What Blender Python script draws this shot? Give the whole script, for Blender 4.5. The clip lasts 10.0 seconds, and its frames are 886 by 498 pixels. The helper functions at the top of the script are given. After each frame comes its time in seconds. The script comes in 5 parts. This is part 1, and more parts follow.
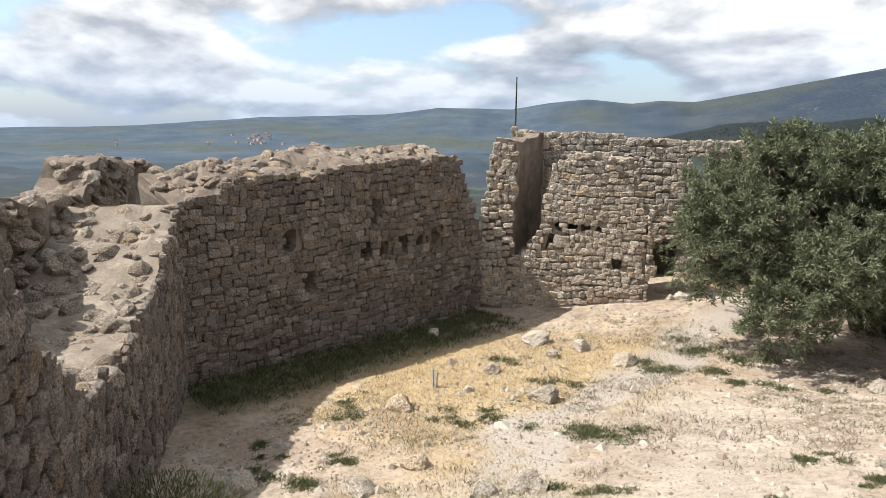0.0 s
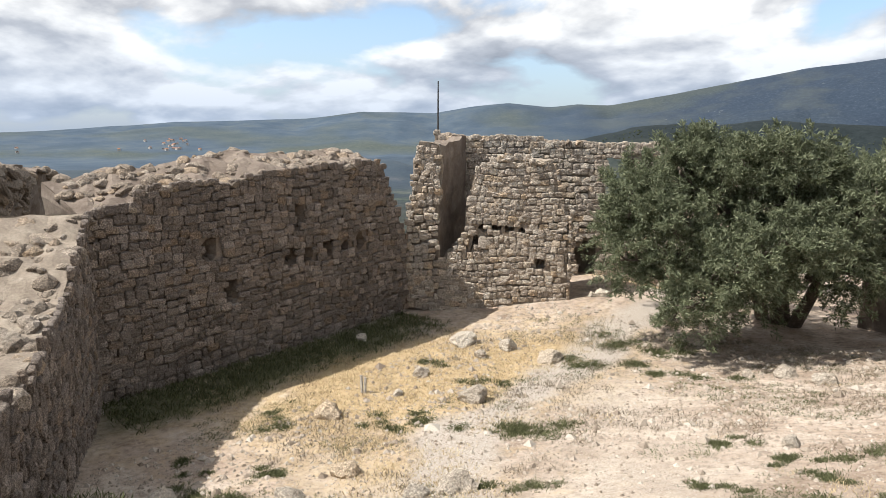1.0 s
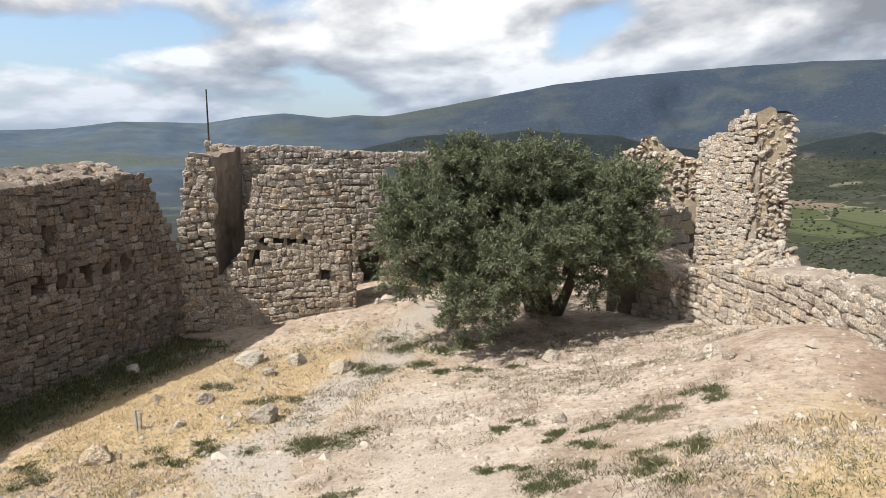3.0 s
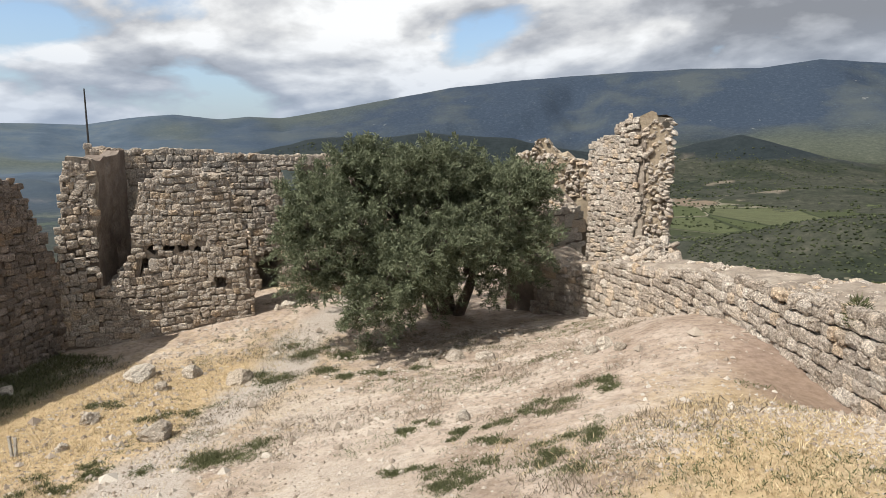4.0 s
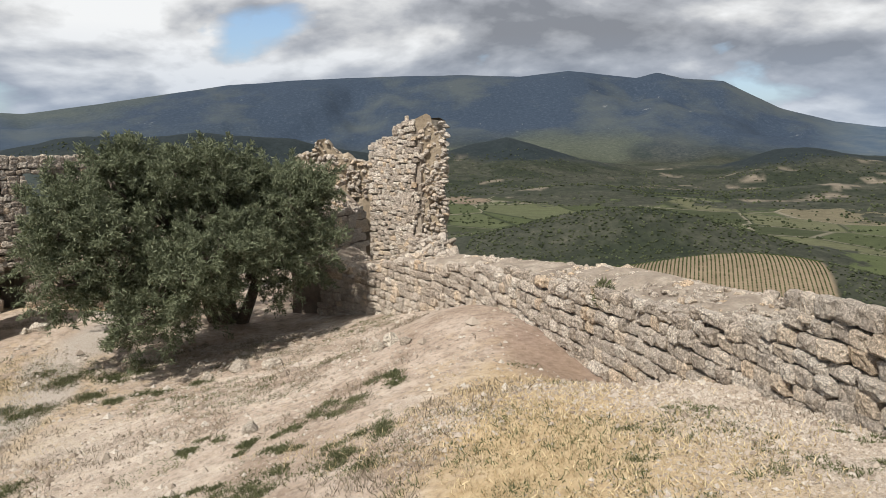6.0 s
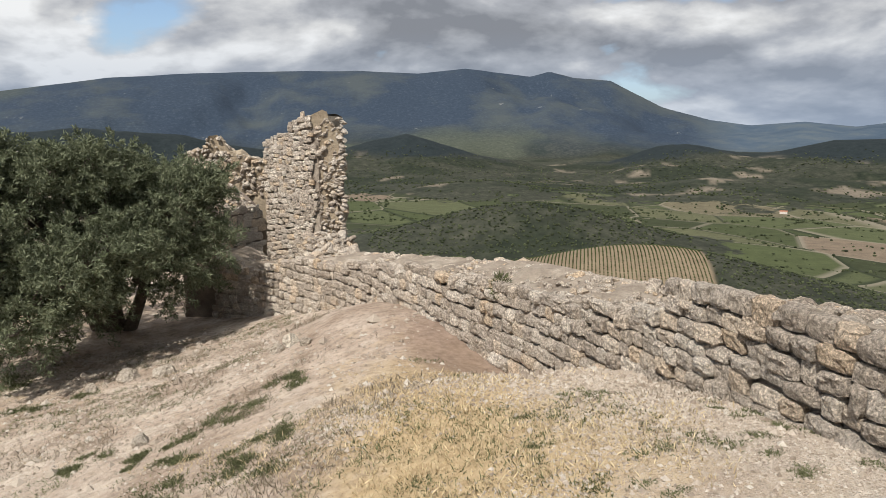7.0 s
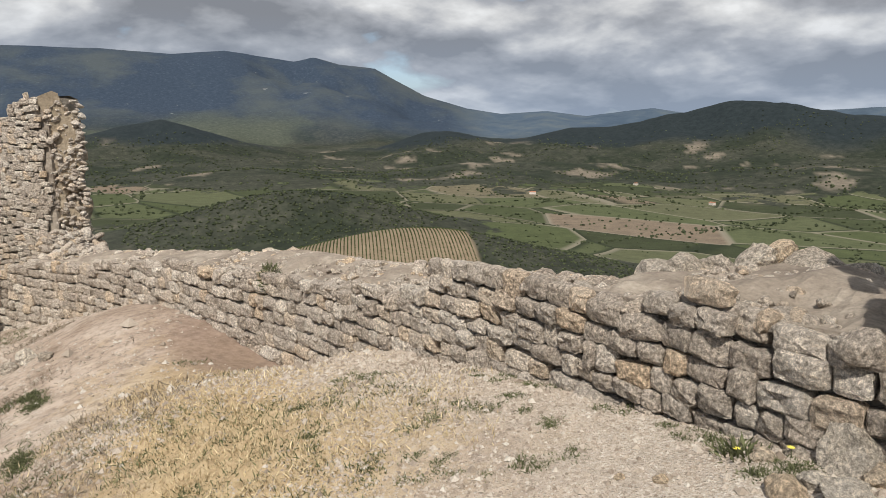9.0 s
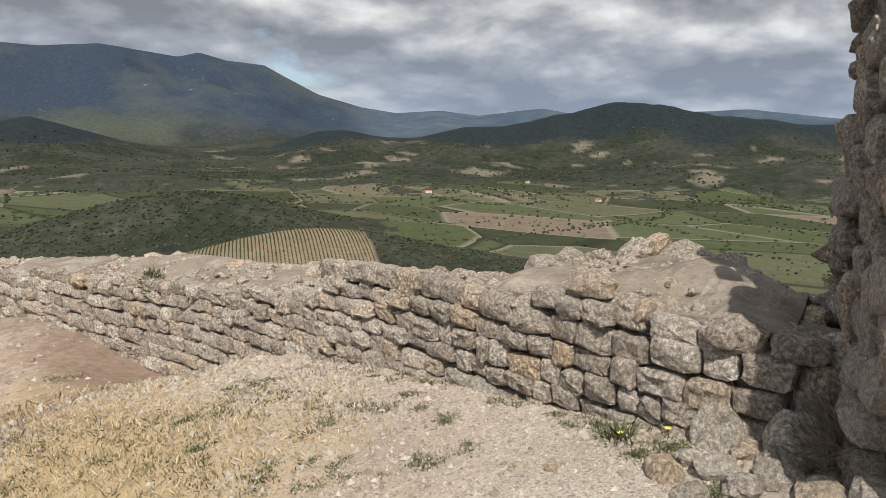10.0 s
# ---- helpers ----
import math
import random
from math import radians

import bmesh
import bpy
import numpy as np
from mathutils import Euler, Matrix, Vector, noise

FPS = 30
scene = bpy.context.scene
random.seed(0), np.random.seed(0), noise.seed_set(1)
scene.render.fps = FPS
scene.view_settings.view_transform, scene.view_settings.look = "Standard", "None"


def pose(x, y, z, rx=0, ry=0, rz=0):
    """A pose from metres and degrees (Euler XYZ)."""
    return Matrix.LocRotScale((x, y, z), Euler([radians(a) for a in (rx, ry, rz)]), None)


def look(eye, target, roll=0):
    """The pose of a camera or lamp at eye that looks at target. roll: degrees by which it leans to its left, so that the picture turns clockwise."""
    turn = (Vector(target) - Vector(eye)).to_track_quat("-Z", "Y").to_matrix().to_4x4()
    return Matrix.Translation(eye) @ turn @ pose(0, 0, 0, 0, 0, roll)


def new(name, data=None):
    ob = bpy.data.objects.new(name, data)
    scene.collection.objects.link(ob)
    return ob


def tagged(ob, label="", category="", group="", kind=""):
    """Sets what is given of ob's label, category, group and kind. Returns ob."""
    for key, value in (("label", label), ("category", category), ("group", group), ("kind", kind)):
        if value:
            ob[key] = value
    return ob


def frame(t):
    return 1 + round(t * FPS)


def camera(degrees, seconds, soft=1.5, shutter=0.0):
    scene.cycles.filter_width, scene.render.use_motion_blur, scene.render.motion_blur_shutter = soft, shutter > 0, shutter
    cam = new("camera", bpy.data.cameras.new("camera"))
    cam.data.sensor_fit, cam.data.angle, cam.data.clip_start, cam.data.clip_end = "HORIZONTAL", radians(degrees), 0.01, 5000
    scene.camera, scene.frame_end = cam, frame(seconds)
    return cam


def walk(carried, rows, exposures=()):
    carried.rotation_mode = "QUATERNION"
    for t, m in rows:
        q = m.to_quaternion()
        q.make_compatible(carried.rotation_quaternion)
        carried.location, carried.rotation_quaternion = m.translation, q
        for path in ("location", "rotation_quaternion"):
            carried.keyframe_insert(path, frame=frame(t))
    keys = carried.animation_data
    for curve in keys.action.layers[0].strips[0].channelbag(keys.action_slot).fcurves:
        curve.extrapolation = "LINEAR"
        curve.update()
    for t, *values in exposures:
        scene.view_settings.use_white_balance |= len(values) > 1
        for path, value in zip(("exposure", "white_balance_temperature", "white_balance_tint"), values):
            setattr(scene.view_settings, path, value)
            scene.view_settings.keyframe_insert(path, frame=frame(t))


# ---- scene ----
cam = camera(67.65, 10.0, soft=0.7)
PATH = [
    (0, (-0.109, -0.025, 1.708), (-7.024, 6.973, -0.086), 0.71),
    (0.5, (-0.103, -0.022, 1.706), (-6.672, 7.308, -0.060), 0.47),
    (1, (-0.096, -0.020, 1.705), (-6.186, 7.721, -0.025), 0.33),
    (1.5, (-0.088, -0.018, 1.704), (-5.598, 8.154, 0.011), 0.21),
    (2, (-0.080, -0.016, 1.703), (-4.833, 8.628, 0.063), 0.06),
    (2.5, (-0.070, -0.014, 1.702), (-4.082, 9.004, 0.101), 0.02),
    (4, (-0.036, -0.012, 1.701), (-1.912, 9.689, 0.162), -0.13),
    (4.5, (-0.023, -0.012, 1.701), (-1.134, 9.807, 0.167), -0.05),
    (5, (-0.009, -0.013, 1.701), (-0.241, 9.867, 0.176), -0.08),
    (5.5, (0.005, -0.014, 1.701), (0.559, 9.853, 0.178), 0.00),
    (7, (0.051, -0.021, 1.702), (2.801, 9.464, 0.130), 0.13),
    (7.5, (0.068, -0.025, 1.702), (3.523, 9.219, 0.087), 0.11),
    (8, (0.085, -0.029, 1.702), (4.312, 8.880, 0.042), 0.09),
    (8.5, (0.102, -0.034, 1.702), (5.113, 8.448, -0.012), 0.19),
    (9, (0.120, -0.040, 1.702), (5.877, 7.946, -0.052), 0.25),
    (9.5, (0.138, -0.047, 1.702), (6.484, 7.476, -0.069), 0.32),
    (10, (0.156, -0.054, 1.701), (7.089, 6.936, -0.056), 0.47),
]

walk(cam, [(t, look(eye, target, roll)) for t, eye, target, roll in PATH],
     [(0.0, 0.62, 6300, 10), (1.0, 0.59, 6300, 10), (2.5, 0.50, 6300, 10), (4.5, 0.26, 6350, 10), (6.0, 0.18, 6350, 10), (7.5, 0.12, 6350, 10), (9.0, 0.08, 6350, 10), (10.0, 0.07, 6350, 10)])

# ---------------------------------------------------------------- light
EYE = 1.7
SUN_TURN, SUN_UP = 136.0, 52.0          # degrees to the left of +y, and above the horizon
a, e = radians(SUN_TURN), radians(SUN_UP)
SUN_DIR = Vector((-math.sin(a) * math.cos(e), math.cos(a) * math.cos(e), math.sin(e)))
sun = new("sun", bpy.data.lights.new("sun", "SUN"))
sun.data.energy, sun.data.angle, sun.data.color = 5.0, radians(0.6), (1.0, 0.935, 0.84)
sun.matrix_world = SUN_DIR.to_track_quat("Z", "Y").to_matrix().to_4x4()


def nodes_of(tree):
    tree.nodes.clear()

    def add(kind, **sets):
        n = tree.nodes.new(kind)
        for key, value in sets.items():
            if key in n.inputs:
                n.inputs[key].default_value = value
            else:
                setattr(n, key, value)
        return n

    return add, tree.links.new


def make_world():
    w = bpy.data.worlds.new("sky")
    scene.world = w
    w.use_nodes = True
    add, link = nodes_of(w.node_tree)
    sky = add("ShaderNodeTexSky", sky_type="NISHITA", sun_disc=False)
    sky.sun_elevation, sky.sun_rotation = radians(SUN_UP), radians(-SUN_TURN)
    sky.altitude, sky.dust_density = 300, 1.5
    co = add("ShaderNodeTexCoord")
    sep = add("ShaderNodeSeparateXYZ")
    link(co.outputs["Generated"], sep.inputs[0])
    # clouds lie on a flat layer overhead: direction over height
    up = add("ShaderNodeMath", operation="MAXIMUM")
    link(sep.outputs[2], up.inputs[0])
    up.inputs[1].default_value = 0.0
    up2 = add("ShaderNodeMath", operation="ADD")
    link(up.outputs[0], up2.inputs[0])
    up2.inputs[1].default_value = 0.36
    flat = add("ShaderNodeVectorMath", operation="DIVIDE")
    link(co.outputs["Generated"], flat.inputs[0])
    comb = add("ShaderNodeCombineXYZ")
    for i in range(3):
        link(up2.outputs[0], comb.inputs[i])
    link(comb.outputs[0], flat.inputs[1])

    def layer(scale, detail, rough, shift, near):
        """Cloud thickness on the layer; near < 1 looks a little higher up the sky."""
        mul = add("ShaderNodeVectorMath", operation="SCALE")
        mul.inputs["Scale"].default_value = near
        link(flat.outputs[0], mul.inputs[0])
        off = add("ShaderNodeVectorMath", operation="ADD")
        off.inputs[1].default_value = shift
        link(mul.outputs[0], off.inputs[0])
        n = add("ShaderNodeTexNoise", Scale=scale, Detail=detail, Roughness=rough, Distortion=0.15)
        link(off.outputs[0], n.inputs["Vector"])
        return n.outputs[0]

    def maths(kind, a, b, c=0.0):
        m = add("ShaderNodeMath", operation=kind)
        for k, v in enumerate((a, b, c)):
            if isinstance(v, (int, float)):
                m.inputs[k].default_value = v
            else:
                link(v, m.inputs[k])
        return m.outputs[0]

    at = (CLOUD_AT[0], CLOUD_AT[1], 0.0)
    n1, n1b = layer(1.75, 12.0, 0.5, at, 1.0), layer(1.75, 12.0, 0.5, at, 0.94)
    n2 = layer(0.8, 5.0, 0.5, (7.3, 2.1, 0.3), 1.0)
    n3 = layer(4.5, 8.0, 0.55, (1.3, 5.2, 0.0), 1.0)
    # fewer clouds to the west, a closed sheet to the east
    thick = maths("MULTIPLY_ADD", sep.outputs[0], 0.095, n1)
    cover = add("ShaderNodeValToRGB")
    cover.color_ramp.elements[0].position, cover.color_ramp.elements[1].position = 0.365, 0.445
    link(thick, cover.inputs[0])
    lit = maths("MULTIPLY_ADD", maths("SUBTRACT", n1, n1b), 3.8, maths("MULTIPLY_ADD", n2, -0.55, maths("MULTIPLY_ADD", n3, -0.6, 1.14)))
    lit = maths("MULTIPLY_ADD", sep.outputs[0], -0.13, lit)
    # clouds high above the view are brightened to add fill light in shade
    lit = maths("MULTIPLY_ADD", maths("MAXIMUM", maths("SUBTRACT", sep.outputs[2], 0.34), 0.0), 0.4, lit)
    tone = add("ShaderNodeValToRGB")
    el = tone.color_ramp.elements
    el[0].position, el[0].color = 0.18, (0.38, 0.40, 0.44, 1)
    el[1].position, el[1].color = 0.80, (1.06, 1.06, 1.05, 1)
    tone.color_ramp.elements.new(1.0).color = (1.35, 1.35, 1.33, 1)
    mid = tone.color_ramp.elements.new(0.52)
    mid.color = (0.66, 0.68, 0.72, 1)
    link(lit, tone.inputs[0])
    # thin haze low over the horizon
    haze = add("ShaderNodeMapRange")
    haze.inputs[1].default_value, haze.inputs[2].default_value = 0.0, 0.16
    haze.inputs[3].default_value, haze.inputs[4].default_value = 0.70, 0.0
    link(sep.outputs[2], haze.inputs[0])
    bg_sky = add("ShaderNodeBackground", Strength=0.13)
    link(sky.outputs[0], bg_sky.inputs[0])
    bg_haze = add("ShaderNodeBackground", Color=(0.54, 0.69, 0.92, 1), Strength=0.54)
    bg_cloud = add("ShaderNodeBackground", Strength=0.60)
    link(tone.outputs[0], bg_cloud.inputs[0])
    m1, m2 = add("ShaderNodeMixShader"), add("ShaderNodeMixShader")
    link(cover.outputs[0], m1.inputs[0])
    link(bg_sky.outputs[0], m1.inputs[1])
    link(bg_cloud.outputs[0], m1.inputs[2])
    link(haze.outputs[0], m2.inputs[0])
    link(m1.outputs[0], m2.inputs[1])
    link(bg_haze.outputs[0], m2.inputs[2])
    out = add("ShaderNodeOutputWorld")
    link(m2.outputs[0], out.inputs[0])


CLOUD_AT = (3.0, 1.0)
make_world()

# ---------------------------------------------------------------- materials


def ramp(add, link, source, stops):
    r = add("ShaderNodeValToRGB")
    while len(r.color_ramp.elements) < len(stops):
        r.color_ramp.elements.new(0.5)
    for el, (at, col) in zip(r.color_ramp.elements, stops):
        el.position, el.color = at, (*col, 1)
    link(source, r.inputs[0])
    return r.outputs[0]


def mixed(add, link, fac, c1, c2, blend="MIX"):
    m = add("ShaderNodeMix", data_type="RGBA", blend_type=blend)
    for sock, v in ((m.inputs[0], fac), (m.inputs[6], c1), (m.inputs[7], c2)):
        if isinstance(v, (int, float)):
            sock.default_value = v
        elif isinstance(v, tuple):
            sock.default_value = (*v, 1)
        else:
            link(v, sock)
    return m.outputs[2]


def noise_of(add, link, scale, detail=6.0, rough=0.6, space="Object"):
    co = add("ShaderNodeTexCoord")
    geo = add("ShaderNodeNewGeometry")
    n = add("ShaderNodeTexNoise", Scale=scale, Detail=detail, Roughness=rough)
    link(geo.outputs["Position"] if space == "World" else co.outputs[space], n.inputs["Vector"])
    return n.outputs[0]


def finish(mat, add, link, colour, rough=0.9, height=None, strength=0.4, dist=0.02, spec=0.25):
    b = add("ShaderNodeBsdfPrincipled", Roughness=rough)
    b.inputs["Specular IOR Level"].default_value = spec
    if isinstance(colour, tuple):
        b.inputs["Base Color"].default_value = (*colour, 1)
    else:
        link(colour, b.inputs["Base Color"])
    if height is not None:
        bump = add("ShaderNodeBump", Strength=strength, Distance=dist)
        link(height, bump.inputs["Height"])
        link(bump.outputs[0], b.inputs["Normal"])
    o = add("ShaderNodeOutputMaterial")
    link(b.outputs[0], o.inputs[0])
    return mat


def material(name):
    m = bpy.data.materials.new(name)
    m.use_nodes = True
    add, link = nodes_of(m.node_tree)
    return m, add, link


def stone_material(name, dark, mid, light, island=False, lichen=(0.35, 0.295, 0.23)):
    m, add, link = material(name)
    if island:
        rnd = add("ShaderNodeNewGeometry").outputs["Random Per Island"]
    else:
        rnd = add("ShaderNodeObjectInfo").outputs["Random"]
    ochre = (mid[0] * 1.12, mid[1] * 0.98, mid[2] * 0.80)
    base = ramp(add, link, rnd, [(0.0, dark), (0.3, mid), (0.42, ochre), (0.55, light), (0.7, mid), (0.85, dark), (1.0, light)])
    n1 = noise_of(add, link, 9.0, 10, 0.7, "World")
    n2 = noise_of(add, link, 42.0, 8, 0.75, "World")
    n3 = noise_of(add, link, 1.1, 4, 0.6, "World")
    c = mixed(add, link, ramp(add, link, n1, [(0.38, (0, 0, 0)), (0.7, (0.45, 0.45, 0.45))]), base, lichen, "MIX")
    c = mixed(add, link, 0.68, c, ramp(add, link, n2, [(0.41, (0.42, 0.40, 0.38)), (0.46, (0.95, 0.94, 0.93)), (0.52, (1.2, 1.19, 1.17)), (0.57, (2.1, 2.07, 2.02))]), "MULTIPLY")
    c = mixed(add, link, ramp(add, link, n3, [(0.45, (0, 0, 0)), (0.75, (0.5, 0.5, 0.5))]), c, light)
    n4 = noise_of(add, link, 130.0, 5, 0.7, "World")
    c = mixed(add, link, 0.6, c, ramp(add, link, n4, [(0.36, (0.55, 0.53, 0.51)), (0.48, (1.0, 1.0, 1.0)), (0.62, (1.3, 1.3, 1.28))]), "MULTIPLY")
    pit = add("ShaderNodeTexVoronoi", Scale=21.0)
    link(add("ShaderNodeNewGeometry").outputs["Position"], pit.inputs["Vector"])
    h = add("ShaderNodeMath", operation="ADD")
    link(n1, h.inputs[0])
    link(n2, h.inputs[1])
    h2 = add("ShaderNodeMath", operation="MULTIPLY_ADD")
    link(pit.outputs["Distance"], h2.inputs[0])
    h2.inputs[1].default_value = 0.55
    link(h.outputs[0], h2.inputs[2])
    return finish(m, add, link, c, 0.92, h2.outputs[0], 1.0, 0.045, 0.15)


STONE = ((0.30, 0.256, 0.215), (0.415, 0.362, 0.307), (0.54, 0.49, 0.428))
M_STONE = stone_material("limestone", *STONE)
M_STONE_J = stone_material("limestone_joined", *STONE, island=True)
# same limestone darkened for the shaded western walls: shade put into the colour
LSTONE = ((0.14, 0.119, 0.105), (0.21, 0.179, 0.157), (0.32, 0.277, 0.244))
M_LSTONE = stone_material("shaded_limestone", *LSTONE, lichen=(0.165, 0.132, 0.105))
M_LSTONE_J = stone_material("shaded_limestone_joined", *LSTONE, island=True, lichen=(0.165, 0.132, 0.105))

RUBBLESTONE = ((0.19, 0.158, 0.128), (0.28, 0.238, 0.196), (0.38, 0.332, 0.282))
M_RUB = stone_material("earthy_rubble", *RUBBLESTONE, lichen=(0.24, 0.19, 0.14))
M_RUB_J = stone_material("earthy_rubble_joined", *RUBBLESTONE, island=True, lichen=(0.24, 0.19, 0.14))


def mortar_material(name, c1, c2, c3):
    m, add, link = material(name)
    n1 = noise_of(add, link, 2.2, 8, 0.65, "World")
    n2 = noise_of(add, link, 26.0, 6, 0.7, "World")
    c = ramp(add, link, n1, [(0.3, c1), (0.52, c2), (0.72, c3)])
    c = mixed(add, link, 0.6, c, ramp(add, link, n2, [(0.3, (0.4, 0.38, 0.36)), (0.7, (1, 1, 1))]), "MULTIPLY")
    h = add("ShaderNodeMath", operation="ADD")
    link(n1, h.inputs[0])
    link(n2, h.inputs[1])
    return finish(m, add, link, c, 0.95, h.outputs[0], 0.9, 0.03, 0.1)


M_MORTAR = mortar_material("lime_mortar", (0.22, 0.18, 0.145), (0.34, 0.29, 0.235), (0.50, 0.44, 0.36))
# mortar toned down for faces turned from the sun; their shade is in the colour
M_DARKMORTAR = mortar_material("shaded_mortar", (0.16, 0.127, 0.104), (0.25, 0.206, 0.17), (0.34, 0.29, 0.24))
M_OCHRE = mortar_material("ochre_core", (0.27, 0.215, 0.15), (0.40, 0.33, 0.24), (0.52, 0.45, 0.35))


def ground_material():
    m, add, link = material("ground")
    att = add("ShaderNodeAttribute", attribute_name="cover")      # r grass, g land use, b far
    sep = add("ShaderNodeSeparateColor")
    link(att.outputs["Color"], sep.inputs[0])
    geo = add("ShaderNodeNewGeometry")
    # near: pale gravelly earth with pebbles, straw patches
    n1 = noise_of(add, link, 0.9, 8, 0.6, "World")
    n2 = noise_of(add, link, 9.0, 8, 0.7, "World")
    vor = add("ShaderNodeTexVoronoi", Scale=34.0)
    link(geo.outputs["Position"], vor.inputs["Vector"])
    earth = ramp(add, link, n1, [(0.36, (0.265, 0.207, 0.160)), (0.5, (0.365, 0.30, 0.243)), (0.64, (0.45, 0.388, 0.325))])
    earth = mixed(add, link, 0.55, earth, ramp(add, link, n2, [(0.40, (0.52, 0.49, 0.455)), (0.47, (0.97, 0.95, 0.93)), (0.57, (1.22, 1.2, 1.17))]), "MULTIPLY")
    n5 = noise_of(add, link, 3.3, 8, 0.72, "World")
    earth = mixed(add, link, 0.75, earth, ramp(add, link, n5, [(0.32, (0.62, 0.58, 0.54)), (0.5, (1.0, 1.0, 1.0)), (0.68, (1.18, 1.17, 1.16))]), "MULTIPLY")
    peb = ramp(add, link, vor.outputs["Distance"], [(0.15, (1, 1, 1)), (0.32, (0, 0, 0))])
    pebc = ramp(add, link, vor.outputs["Color"], [(0.2, (0.24, 0.20, 0.165)), (0.8, (0.60, 0.55, 0.49))])
    pm = add("ShaderNodeMath", operation="MULTIPLY")
    link(peb, pm.inputs[0])
    link(ramp(add, link, noise_of(add, link, 1.7, 4, 0.6, "World"), [(0.36, (0, 0, 0)), (0.55, (0.9, 0.9, 0.9))]), pm.inputs[1])
    earth = mixed(add, link, pm.outputs[0], earth, pebc)
    straw = ramp(add, link, n2, [(0.3, (0.28, 0.206, 0.115)), (0.5, (0.42, 0.316, 0.18)), (0.75, (0.53, 0.425, 0.265))])
    sm = add("ShaderNodeMath", operation="ADD")
    link(sep.outputs[0], sm.inputs[0])
    link(ramp(add, link, noise_of(add, link, 2.6, 8, 0.7, "World"), [(0.3, (-0.5, -0.5, -0.5)), (0.7, (0.5, 0.5, 0.5))]), sm.inputs[1])
    near = mixed(add, link, ramp(add, link, sm.outputs[0], [(0.35, (0, 0, 0)), (0.85, (0.9, 0.9, 0.9))]), earth, straw)
    fine = noise_of(add, link, 48.0, 8, 0.75, "World")
    # far: scrub, woods, fields with tracks, bare vineyard soil, heights tinted with haze
    att2 = add("ShaderNodeAttribute", attribute_name="cover_far")     # r vineyard, g hazy heights, b shade grass
    sep2 = add("ShaderNodeSeparateColor")
    link(att2.outputs["Color"], sep2.inputs[0])
    f1 = noise_of(add, link, 0.006, 10, 0.68, "World")
    f2 = noise_of(add, link, 0.06, 8, 0.8, "World")
    f3 = noise_of(add, link, 0.0022, 8, 0.6, "World")
    scrub = ramp(add, link, f2, [(0.36, (0.020, 0.023, 0.017)), (0.50, (0.037, 0.040, 0.029)), (0.62, (0.060, 0.060, 0.045)), (0.76, (0.13, 0.12, 0.092))])
    # dark wood patches, which also stand in for cloud shade on the hills
    wood = ramp(add, link, f2, [(0.35, (0.010, 0.014, 0.010)), (0.7, (0.032, 0.040, 0.024))])
    scrub = mixed(add, link, ramp(add, link, f1, [(0.46, (0, 0, 0)), (0.56, (0.85, 0.85, 0.85))]), scrub, wood)
    # blue distance haze is put into the base colour; patches and pale scars on top
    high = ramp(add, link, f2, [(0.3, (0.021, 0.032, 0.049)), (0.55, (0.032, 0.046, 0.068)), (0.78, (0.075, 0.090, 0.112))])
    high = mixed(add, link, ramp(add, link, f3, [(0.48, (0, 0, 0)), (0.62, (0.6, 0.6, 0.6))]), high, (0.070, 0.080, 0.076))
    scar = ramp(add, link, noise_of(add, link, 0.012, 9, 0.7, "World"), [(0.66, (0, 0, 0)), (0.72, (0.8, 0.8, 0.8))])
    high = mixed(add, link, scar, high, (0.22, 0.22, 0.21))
    vf = add("ShaderNodeTexVoronoi", Scale=0.0095)
    ve = add("ShaderNodeTexVoronoi", Scale=0.0095, feature="DISTANCE_TO_EDGE")
    flatpos = add("ShaderNodeVectorMath", operation="MULTIPLY")
    flatpos.inputs[1].default_value = (1.0, 0.62, 0.0)
    link(geo.outputs["Position"], flatpos.inputs[0])
    link(flatpos.outputs[0], vf.inputs["Vector"])
    link(flatpos.outputs[0], ve.inputs["Vector"])
    cs = add("ShaderNodeSeparateColor")
    link(vf.outputs["Color"], cs.inputs[0])
    field = ramp(add, link, cs.outputs[0], [(0.1, (0.042, 0.050, 0.026)), (0.35, (0.066, 0.080, 0.036)), (0.6, (0.082, 0.094, 0.048)), (0.86, (0.105, 0.105, 0.062)), (0.95, (0.17, 0.135, 0.10))])
    rows_ = add("ShaderNodeTexWave", Scale=0.11, Distortion=0.4)
    link(geo.outputs["Position"], rows_.inputs["Vector"])
    field = mixed(add, link, 0.35, field, ramp(add, link, rows_.outputs["Fac"], [(0.2, (0.6, 0.6, 0.6)), (0.8, (1.2, 1.15, 1.05))]), "MULTIPLY")
    field = mixed(add, link, 0.7, field, ramp(add, link, f2, [(0.3, (0.5, 0.5, 0.5)), (0.7, (1.25, 1.25, 1.25))]), "MULTIPLY")
    track = ramp(add, link, ve.outputs["Distance"], [(0.014, (0.8, 0.8, 0.8)), (0.040, (0, 0, 0))])
    field = mixed(add, link, track, field, ramp(add, link, cs.outputs[2], [(0.62, (0.020, 0.026, 0.014)), (0.66, (0.19, 0.17, 0.13))]))
    fm = add("ShaderNodeMath", operation="ADD")
    link(sep.outputs[1], fm.inputs[0])
    link(ramp(add, link, f1, [(0.40, (-0.2, -0.2, -0.2)), (0.60, (0.6, 0.6, 0.6))]), fm.inputs[1])
    far = mixed(add, link, ramp(add, link, fm.outputs[0], [(0.95, (0, 0, 0)), (1.0, (1, 1, 1))]), scrub, field)
